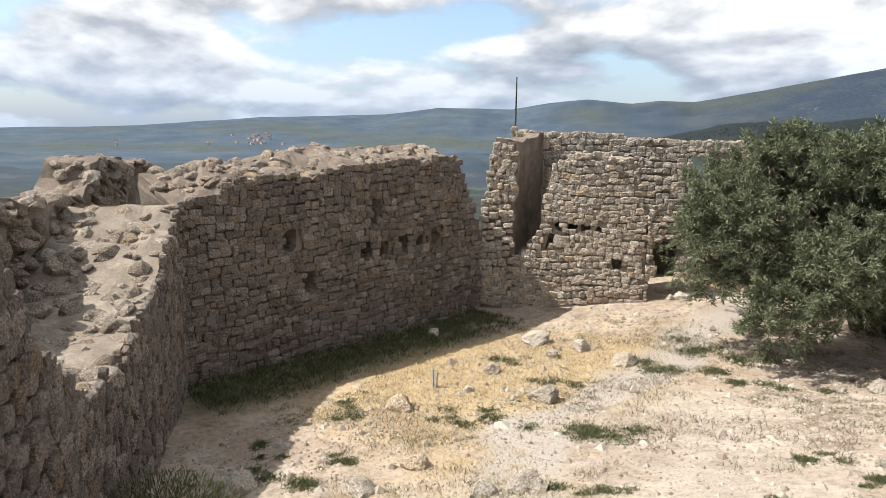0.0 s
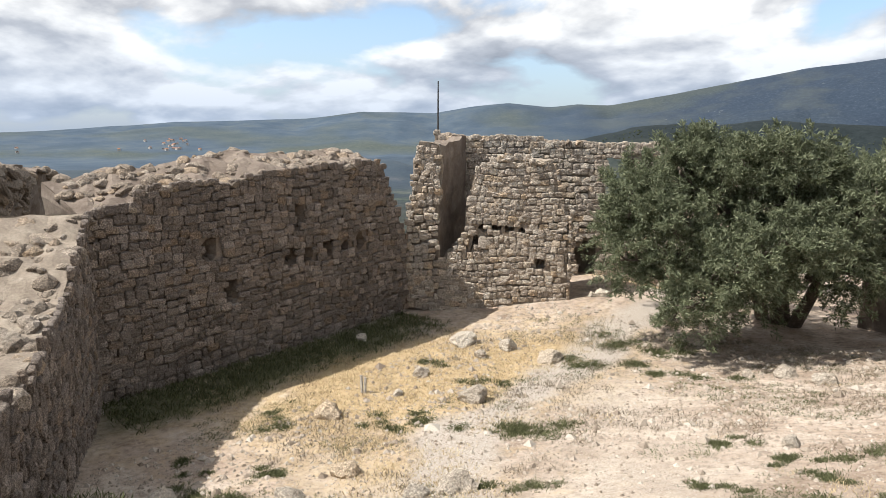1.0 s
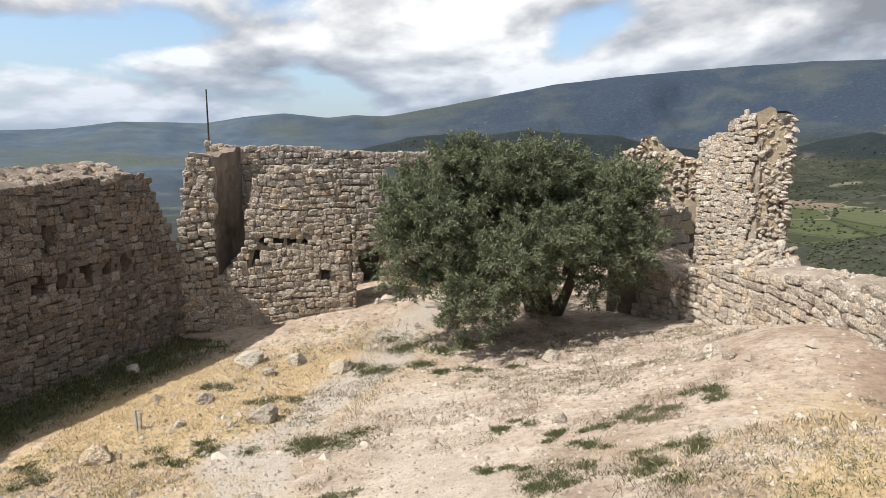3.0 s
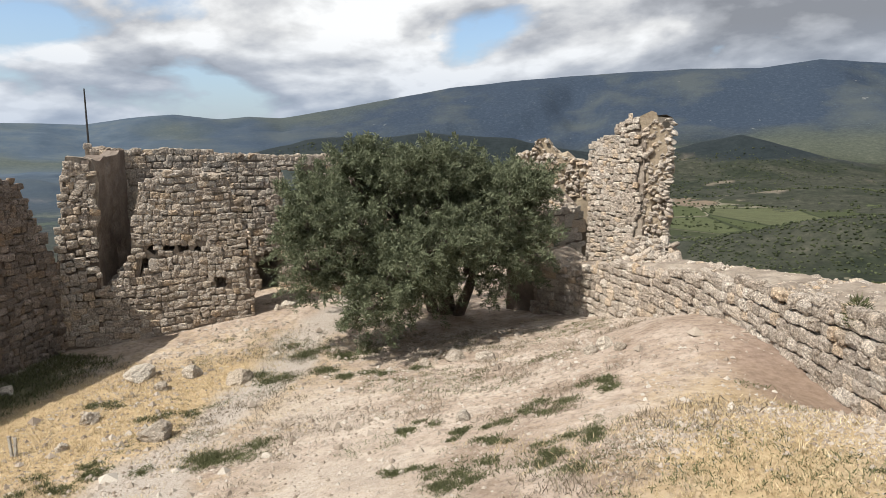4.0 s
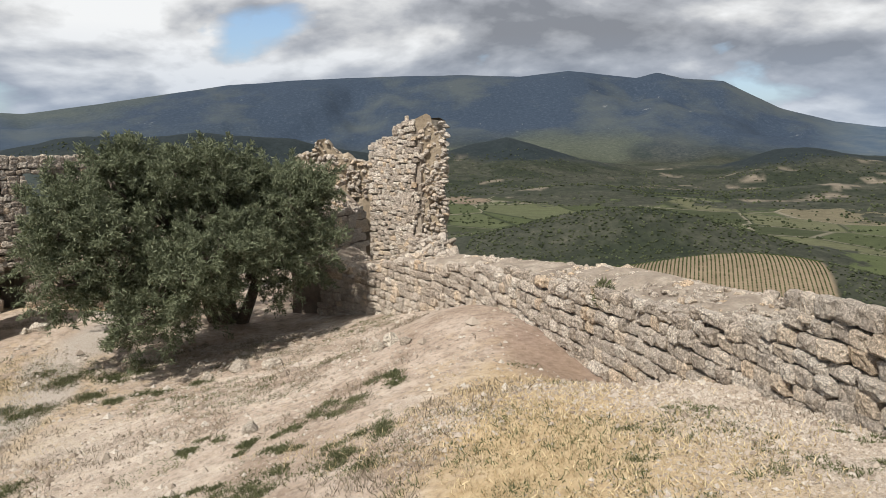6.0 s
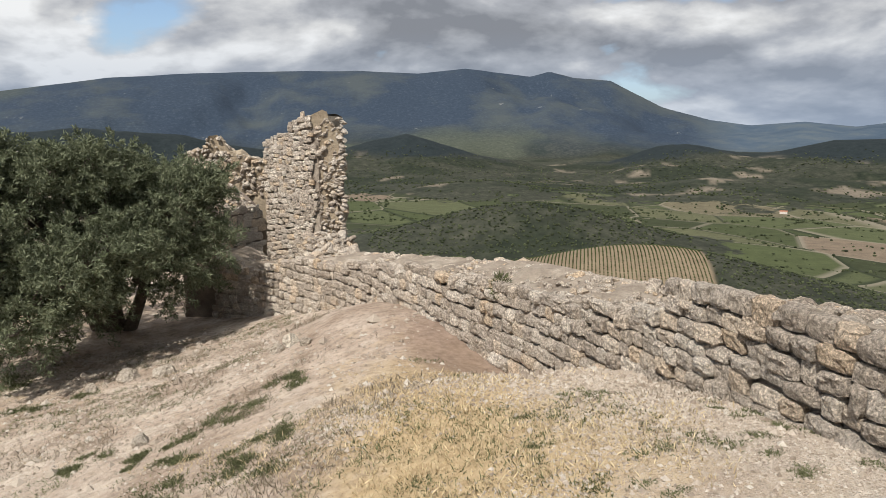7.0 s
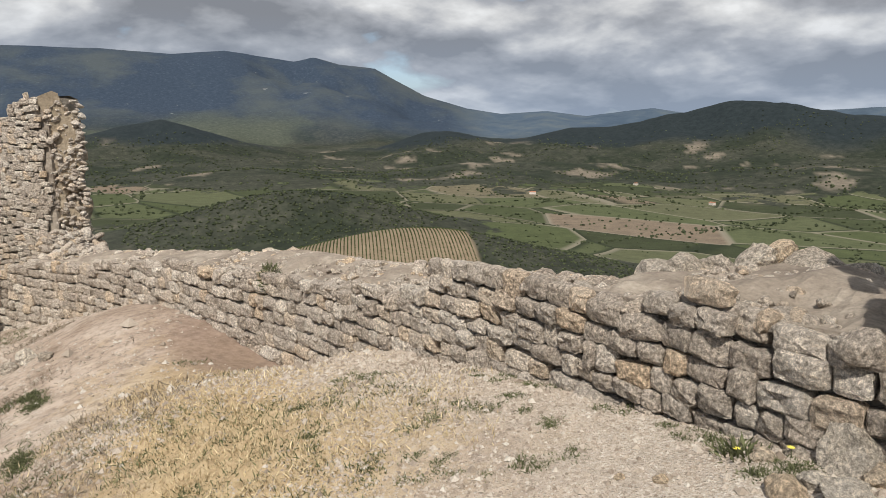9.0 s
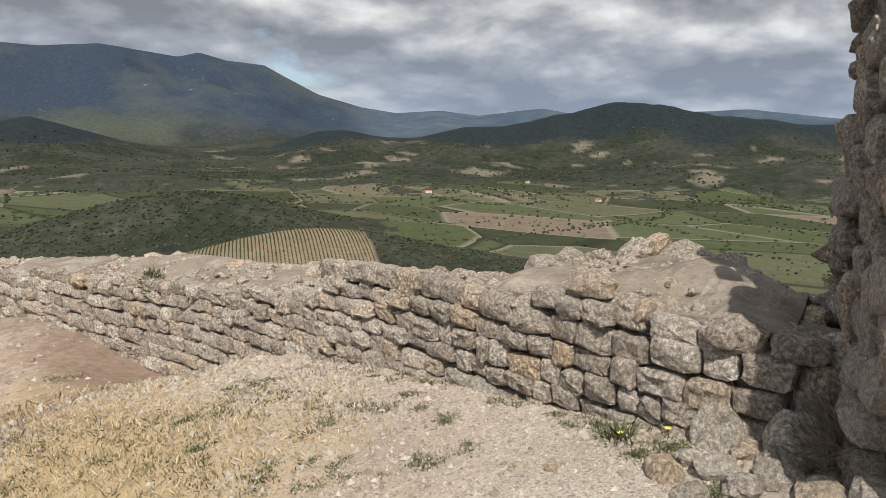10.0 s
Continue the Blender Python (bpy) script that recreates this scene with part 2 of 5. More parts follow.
    att4 = add("ShaderNodeAttribute", attribute_name="cover_land")     # r dark cloud shade with woods, g meadow slope, b bare earth
    sep4 = add("ShaderNodeSeparateColor")
    link(att4.outputs["Color"], sep4.inputs[0])
    bare = ramp(add, link, f2, [(0.3, (0.13, 0.105, 0.08)), (0.7, (0.27, 0.23, 0.18))])
    far = mixed(add, link, sep4.outputs[2], far, bare)
    soil = ramp(add, link, f2, [(0.3, (0.14, 0.108, 0.072)), (0.7, (0.22, 0.175, 0.12))])
    far = mixed(add, link, sep2.outputs[0], far, soil)
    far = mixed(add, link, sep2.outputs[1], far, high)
    att5 = add("ShaderNodeAttribute", attribute_name="cover_haze")     # r haze tint on the farthest ranges and the western plain
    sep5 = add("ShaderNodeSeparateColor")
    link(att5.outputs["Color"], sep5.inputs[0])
    # more haze blue mixed into the colour of the farthest land
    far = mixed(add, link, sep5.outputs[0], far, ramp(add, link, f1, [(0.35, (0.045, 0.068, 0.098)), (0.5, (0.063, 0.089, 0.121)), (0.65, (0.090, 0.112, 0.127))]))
    slope = ramp(add, link, f2, [(0.32, (0.042, 0.050, 0.040)), (0.55, (0.074, 0.084, 0.062)), (0.75, (0.12, 0.125, 0.098))])
    far = mixed(add, link, sep4.outputs[1], far, slope)
    # cloud shade on the wooded foothills, painted as a dark bluish cover
    far = mixed(add, link, sep4.outputs[0], far, ramp(add, link, f2, [(0.35, (0.011, 0.016, 0.018)), (0.7, (0.026, 0.034, 0.036))]))
    att3 = add("ShaderNodeAttribute", attribute_name="cover_yard")    # r red earth, g pale gravel
    sep3 = add("ShaderNodeSeparateColor")
    link(att3.outputs["Color"], sep3.inputs[0])
    red = ramp(add, link, n2, [(0.3, (0.17, 0.118, 0.090)), (0.7, (0.30, 0.222, 0.172))])
    near = mixed(add, link, sep3.outputs[0], near, red)
    stony = ramp(add, link, fine, [(0.41, (0.24, 0.20, 0.155)), (0.46, (0.43, 0.375, 0.31)), (0.53, (0.48, 0.425, 0.36)), (0.58, (0.58, 0.53, 0.465))])
    near = mixed(add, link, sep3.outputs[1], near, stony)
    worn = ramp(add, link, fine, [(0.40, (0.25, 0.215, 0.18)), (0.46, (0.36, 0.315, 0.268)), (0.54, (0.405, 0.36, 0.31)), (0.60, (0.50, 0.46, 0.405))])
    near = mixed(add, link, sep3.outputs[2], near, worn)
    near = mixed(add, link, sep2.outputs[2], near, (0.05, 0.062, 0.025))
    col = mixed(add, link, sep.outputs[2], near, far)
    hh = add("ShaderNodeMath", operation="ADD")
    link(n2, hh.inputs[0])
    link(fine, hh.inputs[1])
    h3 = add("ShaderNodeMath", operation="MULTIPLY_ADD")
    link(pm.outputs[0], h3.inputs[0])
    h3.inputs[1].default_value = 0.7
    link(hh.outputs[0], h3.inputs[2])
    return finish(m, add, link, col, 0.95, h3.outputs[0], 0.7, 0.022, 0.1)


M_GROUND = ground_material()

# ---------------------------------------------------------------- ground and landscape


def soft_low(v, k):
    return k * np.log1p(np.exp(np.clip(v / k, -60, 60)))


def bump2(x, y, cx, cy, rx, ry, h, turn=0.0):
    c, s = math.cos(radians(turn)), math.sin(radians(turn))
    u, v = (x - cx) * c + (y - cy) * s, -(x - cx) * s + (y - cy) * c
    return h * np.exp(-((u / rx) ** 2) - (v / ry) ** 2)


def yard(x, y):
    """Height of the castle yard."""
    xs = 2.3 - soft_low(2.3 - x, 0.35)
    z = -4.7 + soft_low(-2.13 + 0.30 * xs - 0.13 * y + 4.7, 0.5) + EYE
    z = z + bump2(x, y, 0.2, -0.2, 2.0, 2.0, 0.35)
    z = z + bump2(x, y, 3.1, 7.4, 1.0, 1.3, -0.47) + bump2(x, y, 1.7, 10.6, 1.5, 1.9, 0.28)
    z = z + bump2(x, y, -3.6, 18.6, 2.0, 1.6, 0.18) + bump2(x, y, -7.2, 16.4, 3.0, 2.6, 0.5) + bump2(x, y, -8.8, 18.2, 1.5, 0.9, 0.3)
    return z


TRACK = [(-3.0, 4.0), (-4.6, 5.8), (-5.6, 7.5), (-5.74, 9.9), (-5.9, 12.4), (-6.1, 14.3), (-5.6, 16.5), (-6.5, 18.5)]
YARD_EDGE = [(-12.3, -9), (-13.2, 3.6), (-12.6, 12.4), (-14.0, 14.5), (-10.4, 21.5), (-3, 26), (2.4, 22), (3.4, 14.5),
             (4.2, 9.0), (4.6, 5.0), (4.6, 1.5), (6.2, -2), (6, -9)]


def outside(x, y):
    """Metres outside the yard's edge (0 inside)."""
    inside = np.zeros(x.shape, bool)
    best = np.full(x.shape, 1e9)
    n = len(YARD_EDGE)
    for i in range(n):
        (ax, ay), (bx, by) = YARD_EDGE[i], YARD_EDGE[(i + 1) % n]
        t = np.clip(((x - ax) * (bx - ax) + (y - ay) * (by - ay)) / ((bx - ax) ** 2 + (by - ay) ** 2), 0, 1)
        best = np.minimum(best, np.hypot(x - ax - t * (bx - ax), y - ay - t * (by - ay)))
        cross = ((ay > y) != (by > y)) & (x < (bx - ax) * (y - ay) / (by - ay + 1e-12) + ax)
        inside ^= cross
    return np.where(inside, 0.0, best)


# crest lines: azimuth (degrees left of +y) and elevation of the crest, for ranges at a given distance
MOUNTAIN = [(-180, 2), (-90, 0.4), (-75.7, 1.1), (-69.2, 1.85), (-64.3, 1.7), (-60.8, 1.7), (-55.4, 1.58), (-53, 1.94), (-47.8, 1.31), (-44.5, 1.75), (-40.7, 1.5),
            (-37.8, 1.92), (-34.1, 3.02), (-30, 5.1), (-27, 5.4), (-25, 6.0), (-23.5, 5.6), (-18, 6.2), (-14, 5.8), (-9, 6.0), (0.5, 5.7), (5, 5.4), (10.3, 4.9),
            (13.5, 4.3), (17.7, 3.5), (21, 2.9), (24.4, 2.3), (27, 2.4), (29.2, 2.2), (32.8, 2.5), (36, 2.2), (39, 1.7), (45.2, 1.72), (49.8, 1.1),
            (57, 0.82), (60, 0.76), (69, -0.02), (78, -0.35), (90, 0.4), (180, 2)]
FOOT = [(-180, 0), (-80, 0.3), (-72, 0.6), (-66, 1.3), (-61, 1.95), (-56, 1.3), (-50, 0.6), (-46.5, 0.5), (-43, -0.3), (-40, -0.6), (-36, -0.1), (-33.8, -0.2), (-30, -1.5),
        (-24, -1.9), (-19, -1.1), (-15.5, 0.3), (-13, 0.95), (-10.5, 0.4), (-7, -0.5), (-3, -0.6), (5, 0.5), (14, 0.9), (22, 0.2), (30, -1.0), (40, -2.1), (60, -2.4), (180, -2)]
LOW = [(-180, -3), (-75, -2.6), (-65, -2.4), (-55, -3.2), (-45, -2.8), (-38, -2.4), (-30, -3.4), (-20, -3.0), (-10, -3.5), (10, -3.0), (180, -3)]


def crest(rows, az):
    a, e = zip(*rows)
    return np.tan(np.radians(np.interp(az, a, e)))


def fbm(x, y, scale, octaves=5, seed=0):
    """Smooth value noise on a grid of its own, with numpy alone."""
    rng = np.random.RandomState(seed)
    out, amp = np.zeros(x.shape), 1.0
    for o in range(octaves):
        tab = rng.rand(256, 256)
        u, v = x / scale * 2**o, y / scale * 2**o
        i, j = np.floor(u).astype(int), np.floor(v).astype(int)
        fu, fv = u - i, v - j
        fu, fv = fu * fu * (3 - 2 * fu), fv * fv * (3 - 2 * fv)
        g = lambda p, q: tab[p % 256, q % 256]  # noqa: E731
        val = (g(i, j) * (1 - fu) + g(i + 1, j) * fu) * (1 - fv) + (g(i, j + 1) * (1 - fu) + g(i + 1, j + 1) * fu) * fv
        out += amp * (val - 0.5)
        amp *= 0.5
    return out


VALLEY = -105.0


def land(x, y):
    """Height of the country round the castle, how much of it is farmed, vineyard soil and hazy heights."""
    r, az = np.hypot(x, y), np.degrees(np.arctan2(-x, y))
    z = np.full(x.shape, VALLEY) + 7 * fbm(x, y, 350, 3, 5)
    plain = np.clip((az - 22) / 15, 0, 1)
    hills = np.zeros(x.shape)
    for rows, dist, wide, seed in ((MOUNTAIN, 4300, 950, 1), (FOOT, 2450, 430, 2), (LOW, 1600, 260, 3)):
        top = crest(rows, az) * dist - VALLEY
        shape = np.exp(-np.abs((r - dist) / wide) ** 1.7)
        shape = np.where((r > dist) & (dist > 4000), 1.0, shape)
        rib = 1 + 0.75 * np.minimum(fbm(x, y, wide * 0.55, 6, seed) - 0.05, 0) * (1 - shape**4)
        hills = np.maximum(hills, top * shape * rib)
    hills = hills + 60 * np.clip(fbm(x, y, 420, 5, 9), -0.1, 1) * np.clip((r - 1150) / 500, 0, 1) * np.clip((2900 - r) / 600, 0, 1)
    mound = bump2(x, y, 275, 630, 150, 85, 50, -20)
    vine = bump2(x, y, 272, 398, 125, 84, 36, -32)
    hills = hills + mound + vine
    farmed = np.clip(1.0 - hills / 22.0, 0, 1) * np.clip((1560 - r) / 260, 0, 1) * np.clip((r - 330) / 150, 0, 1) * (1 - 0.5 * plain)
    farmed = np.maximum(farmed, plain * 0.45 * np.clip((r - 900) / 300, 0, 1) * np.clip(1 - hills / 25, 0, 1))
    side = ((x - 305) * (323 - 396) - (y - 396) * (269 - 305)) / 81.4
    soil = np.clip((vine - 13) / 1.2, 0, 1) * np.clip((15 - mound) / 1.5, 0, 1) * np.clip((side + 3 * fbm(x, y, 40, 3, 51)) / 2, 0, 1)
    # the haze-tinted colour also reaches over the western plain
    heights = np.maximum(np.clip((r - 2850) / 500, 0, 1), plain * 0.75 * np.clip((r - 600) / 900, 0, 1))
    return z + hills, farmed, soil, heights


def covers(x, y):
    """How far painted cloud shade with woods, light meadow slopes and bare pale earth cover the country."""
    r, az = np.hypot(x, y), np.degrees(np.arctan2(-x, y))
    n = fbm(x, y, 420, 5, 61)
    top = np.clip((crest(FOOT, az) * 2450 - VALLEY) / 110, 0, 1.3)
    # painted cloud shade sits on the crests of the foothills
    cloud_shade = np.clip((top * np.exp(-((r - 2380) / 330) ** 2) - 0.45 + 0.5 * n) * 3.5, 0, 1)
    meadow = np.clip((n * 2.0 + 0.2) * 2, 0, 1) * np.exp(-((r - 3000) / 300) ** 2) * 0.75
    meadow = np.maximum(meadow, np.clip(fbm(x, y, 650, 5, 62) * 4 - 0.5, 0, 1) * np.clip((r - 2700) / 300, 0, 1) * np.clip((az - 4) / 10, 0, 1) * 0.45)
    meadow = meadow * (1 - cloud_shade)
    bare = 0.7 * np.clip(fbm(x, y, 75, 4, 63) * 9 - 3.0, 0, 1) * np.clip((r - 1050) / 300, 0, 1) * np.clip((2700 - r) / 300, 0, 1)
    return cloud_shade, meadow, bare


def lie(x, y):
    """Height of the yard's surface with its small unevenness."""
    return yard(x, y) + 0.05 * fbm(x, y, 1.6, 4, 7) + 0.02 * fbm(x, y, 0.35, 2, 8)


def heap_at(x, y):
    """The bare heap of earth and the hollow beside it, where little grows."""
    return np.clip(bump2(x, y, 1.7, 10.6, 1.3, 1.8, 1.3) + bump2(x, y, 2.7, 8.2, 0.8, 1.4, 1.2), 0, 1)


def straw_at(x, y):
    s = bump2(x, y, -7.6, 9.6, 2.4, 4.0, 1.0, -20) + bump2(x, y, 2.0, 5.9, 1.2, 2.2, 1.0, -8) + bump2(x, y, -8.6, 19.0, 2.4, 1.0, 1.0)
    return np.clip(s + bump2(x, y, 1.2, 3.6, 1.5, 1.0, 0.55) + bump2(x, y, -5.2, 5.6, 1.8, 1.0, 0.45), 0, 1)


def build_ground():
    azs = np.concatenate([np.arange(-84, 84, 0.3), np.arange(84, 276, 4.0)])
    rs = [0.0, 0.5]
    while rs[-1] < 4800:
        r = rs[-1]
        rs.append(r * (1.012 if 3 < r < 26 else 1.035 if r < 200 else 1.016) + 0.005)
    rs = np.array(rs)
    A, R = np.meshgrid(np.radians(azs), rs)
    X, Y = -np.sin(A) * R, np.cos(A) * R
    d = outside(X, Y)
    far, farmed, soil, heights = land(X, Y)
    zy = lie(X, Y)
    slope = zy - 0.72 * d - 0.6 * np.clip(d, 0, 1.0)
    Z = np.where(d > 0, np.maximum(far, slope), zy)
    n, k = len(azs), len(rs)
    verts = np.stack([X, Y, Z], -1).reshape(-1, 3)
    i, j = np.meshgrid(np.arange(k - 1), np.arange(n), indexing="ij")
    j2 = (j + 1) % n
    faces = np.stack([i * n + j, (i + 1) * n + j, (i + 1) * n + j2, i * n + j2], -1).reshape(-1, 4)
    me = bpy.data.meshes.new("ground")
    me.from_pydata(verts.tolist(), [], faces.tolist())
    me.polygons.foreach_set("use_smooth", [True] * len(me.polygons))
    isfar = np.clip(d / 3.0, 0, 1)
    grass = np.clip(1.6 - np.abs(X + 10.6) / 0.75, 0, 1) * np.clip((Y - 3.5) / 1.5, 0, 1) * np.clip((13 - Y) / 2, 0, 1) * 0.8
    path = np.zeros_like(X)
    red = np.clip(bump2(X, Y, 2.65, 8.2, 0.75, 1.5, 1.4, -5) + bump2(X, Y, -8.3, 4.6, 1.2, 0.8, 0.5) + bump2(X, Y, 1.6, 10.6, 1.1, 1.6, 0.22), 0, 0.85)
    gravel = np.clip(bump2(X, Y, 3.0, 3.6, 0.75, 1.9, 1.1, -4) + bump2(X, Y, -3.4, 8.2, 0.9, 3.6, 0.7, 28) + bump2(X, Y, 2.6, 1.6, 1.3, 0.9, 0.8) + bump2(X, Y, -5.0, 5.2, 1.5, 0.6, 0.5), 0, 0.9) * np.clip(1.0 + 1.2 * fbm(X, Y, 1.1, 4, 41), 0, 1)
    for (ax, ay), (bx, by) in zip(TRACK, TRACK[1:]):
        t = np.clip(((X - ax) * (bx - ax) + (Y - ay) * (by - ay)) / ((bx - ax) ** 2 + (by - ay) ** 2), 0, 1)
        away = np.hypot(X - ax - t * (bx - ax), Y - ay - t * (by - ay)) + 0.5 * fbm(X, Y, 1.4, 4, 43)
        path = np.maximum(path, np.clip((0.75 - away) / 0.35, 0, 1))
    one = np.ones_like(X)
    cloud_shade, meadow, bare = covers(X, Y)
    bearing = np.degrees(np.arctan2(-X, Y))
    # mask for the painted haze blue on far ranges and plain
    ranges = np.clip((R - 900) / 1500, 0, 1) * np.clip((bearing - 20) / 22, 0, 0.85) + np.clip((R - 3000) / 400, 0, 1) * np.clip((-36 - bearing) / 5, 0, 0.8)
    for name, chans in (("cover", (straw_at(X, Y), farmed, isfar)), ("cover_far", (soil, heights, grass)), ("cover_yard", (red, gravel, path)), ("cover_land", (cloud_shade, meadow, bare)), ("cover_haze", (ranges, 0 * X, 0 * X))):
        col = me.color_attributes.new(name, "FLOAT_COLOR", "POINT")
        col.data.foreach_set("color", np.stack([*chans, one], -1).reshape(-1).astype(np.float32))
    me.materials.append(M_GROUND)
    return tagged(new("ground", me), "pale stony yard, straw-coloured grass and green valley beyond", "ground", kind="structure")


build_ground()

# ---------------------------------------------------------------- masonry


def mesh_of(name, bm, mat, smooth=False):
    me = bpy.data.meshes.new(name)
    bm.to_mesh(me)
    bm.free()
    if smooth:
        me.polygons.foreach_set("use_smooth", [True] * len(me.polygons))
    me.materials.append(mat)
    return me


def part(name, bm, mat, parent, label="", smooth=False):
    ob = new(name, mesh_of(name, bm, mat, smooth))
    ob.parent = parent
    return tagged(ob, label)


def stone_shape(rng):
    """A roughly squared block, one unit wide and high, its back at y = 0 and its face towards -y: points and faces."""
    ring = []
    for cx, cz in ((0.5, -0.5), (0.5, 0.5), (-0.5, 0.5), (-0.5, -0.5)):
        jx, jz = rng.uniform(-0.07, 0.02), rng.uniform(-0.07, 0.02)
        x, z = cx + math.copysign(jx, cx), cz + math.copysign(jz, cz)
        k1, k2 = rng.uniform(0.06, 0.24), rng.uniform(0.06, 0.24)
        a, b = (x, z - math.copysign(k1, cz)), (x - math.copysign(k2, cx), z)
        pair = [a, b] if cx * cz > 0 else [b, a]
        ring += pair
    ring = [(x + rng.uniform(-0.045, 0.04), z + rng.uniform(-0.045, 0.04)) for x, z in ring]
    out = []
    for (x, z), (x2, z2) in zip(ring, ring[1:] + ring[:1]):
        out.append((x, z))
        if math.hypot(x2 - x, z2 - z) > 0.4:
            k = rng.uniform(0.97, 1.05)
            out.append(((x + x2) / 2 * k, (z + z2) / 2 * k))
    ring, n = out, len(out)
    pts, faces = [], []
    tilt = (rng.uniform(-0.2, 0.2), rng.uniform(-0.2, 0.2))
    for depth, size in ((0.0, 1.0), (-0.55, 1.0), (-0.88, 0.93), (-1.0, 0.62)):
        for x, z in ring:
            j = rng.uniform(0.93, 1.05)
            pts.append((x * size * j, depth * (1 + (x * tilt[0] + z * tilt[1])) + (rng.uniform(-0.09, 0.08) if depth < 0 else 0), z * size * j))
    pts.append((rng.uniform(-0.1, 0.1), -1.0 + rng.uniform(-0.2, 0.16), rng.uniform(-0.1, 0.1)))
    for lay_ in range(3):
        for i in range(n):
            p, q = lay_ * n + i, lay_ * n + (i + 1) % n
            faces.append((p, q, q + n, p + n))
    for i in range(n):
        faces.append((3 * n + i, 3 * n + (i + 1) % n, 4 * n))
    return pts, faces


def rubble_shape(rng):
    """A loose stone, about one unit across, resting at z = 0."""
    bm = bmesh.new()
    bmesh.ops.create_icosphere(bm, subdivisions=2, radius=0.5)
    o = Vector((rng.uniform(-9, 9), rng.uniform(-9, 9), rng.uniform(-9, 9)))
    cuts = [(Vector((rng.uniform(-1, 1), rng.uniform(-1, 1), rng.uniform(-0.6, 1))).normalized(), rng.uniform(0.28, 0.42)) for _ in range(6)]
    for v in bm.verts:
        for nrm, d in cuts:
            over = v.co.dot(nrm) - d
            if over > 0:
                v.co -= nrm * over
        v.co *= 1 + 0.22 * noise.noise(v.co * 3 + o)
        v.co.z *= 0.75
    low = min(v.co.z for v in bm.verts)
    for v in bm.verts:
        v.co.z -= low * 0.75
    pts = [tuple(v.co) for v in bm.verts]
    bm.verts.ensure_lookup_table()
    faces = [tuple(v.index for v in f.verts) for f in bm.faces]
    bm.free()
    return pts, faces


rng0 = random.Random(4)
STONES = [stone_shape(rng0) for _ in range(22)]
RUBBLE = [rubble_shape(rng0) for _ in range(14)]
_meshes = {}


def shared_mesh(kind, i, mat):
    key = (kind, i, mat.name)
    if key not in _meshes:
        pts, faces = (STONES if kind == "block" else RUBBLE)[i]
        me = bpy.data.meshes.new(kind)
        me.from_pydata(pts, [], faces)
        me.polygons.foreach_set("use_smooth", [False] * len(me.polygons))
        me.materials.append(mat)
        _meshes[key] = me
    return _meshes[key]


def lay(pieces, parent, mat, mat_joined, limit=300, near=None, name="stone_block", rest="stonework"):
    """Pieces of (kind, index, matrix): those nearest to a point as objects of their own, the others joined."""
    if near is not None:
        pieces = sorted(pieces, key=lambda p: (p[2].translation - Vector(near)).length)
    for kind, i, m in pieces[:limit]:
        ob = new(name, shared_mesh(kind, i, mat))
        ob.parent = parent
        ob.matrix_world = m
    verts, faces, n = [], [], 0
    for kind, i, m in pieces[limit:]:
        pts, fs = (STONES if kind == "block" else RUBBLE)[i]
        P = np.array(pts) @ np.array(m.to_3x3()).T + np.array(m.translation)
        verts.append(P)
        faces += [tuple(k + n for k in f) for f in fs]
        n += len(pts)
    if verts:
        me = bpy.data.meshes.new(rest)
        me.from_pydata(np.concatenate(verts).tolist(), [], faces)
        me.polygons.foreach_set("use_smooth", [False] * len(me.polygons))
        me.materials.append(mat_joined)
        ob = new(rest, me)
        ob.parent = parent
        tagged(ob, kind="stuff")


def frame_on(p, along, out):
    """Pose at p with x along the wall, -y out of its face and z up."""
    a = Vector((along[0], along[1], 0)).normalized()
    o = Vector((out[0], out[1], 0)).normalized()
    m = Matrix.Identity(4)
    m.col[0][:3], m.col[1][:3], m.col[2][:3], m.col[3][:3] = a, -o, (0, 0, 1), p
    return m


class Face:
    """A wall's face along a line in plan; s runs along it in metres, out to the side of the viewer."""

    def __init__(self, pts, flip=False, lean=0.0, rounds=0):
        self.pts = [Vector((p[0], p[1])) for p in pts]
        for _ in range(rounds):
            soft = [self.pts[0]]
            for p, q in zip(self.pts, self.pts[1:]):
                soft += [p.lerp(q, 0.25), p.lerp(q, 0.75)]
            self.pts = soft + [self.pts[-1]]
        self.cum = [0.0]
        for p, q in zip(self.pts, self.pts[1:]):
            self.cum.append(self.cum[-1] + (q - p).length)
        self.length, self.flip, self.lean = self.cum[-1], flip, lean

    def at(self, s):
        s = min(max(s, 0.0), self.length - 1e-6)
        k = max(i for i in range(len(self.cum) - 1) if self.cum[i] <= s)
        p, q = self.pts[k], self.pts[k + 1]
        d = (q - p).normalized()
        o = Vector((d.y, -d.x)) * (-1 if self.flip else 1)
        # turn the corner gently
        return p + d * (s - self.cum[k]), d, o


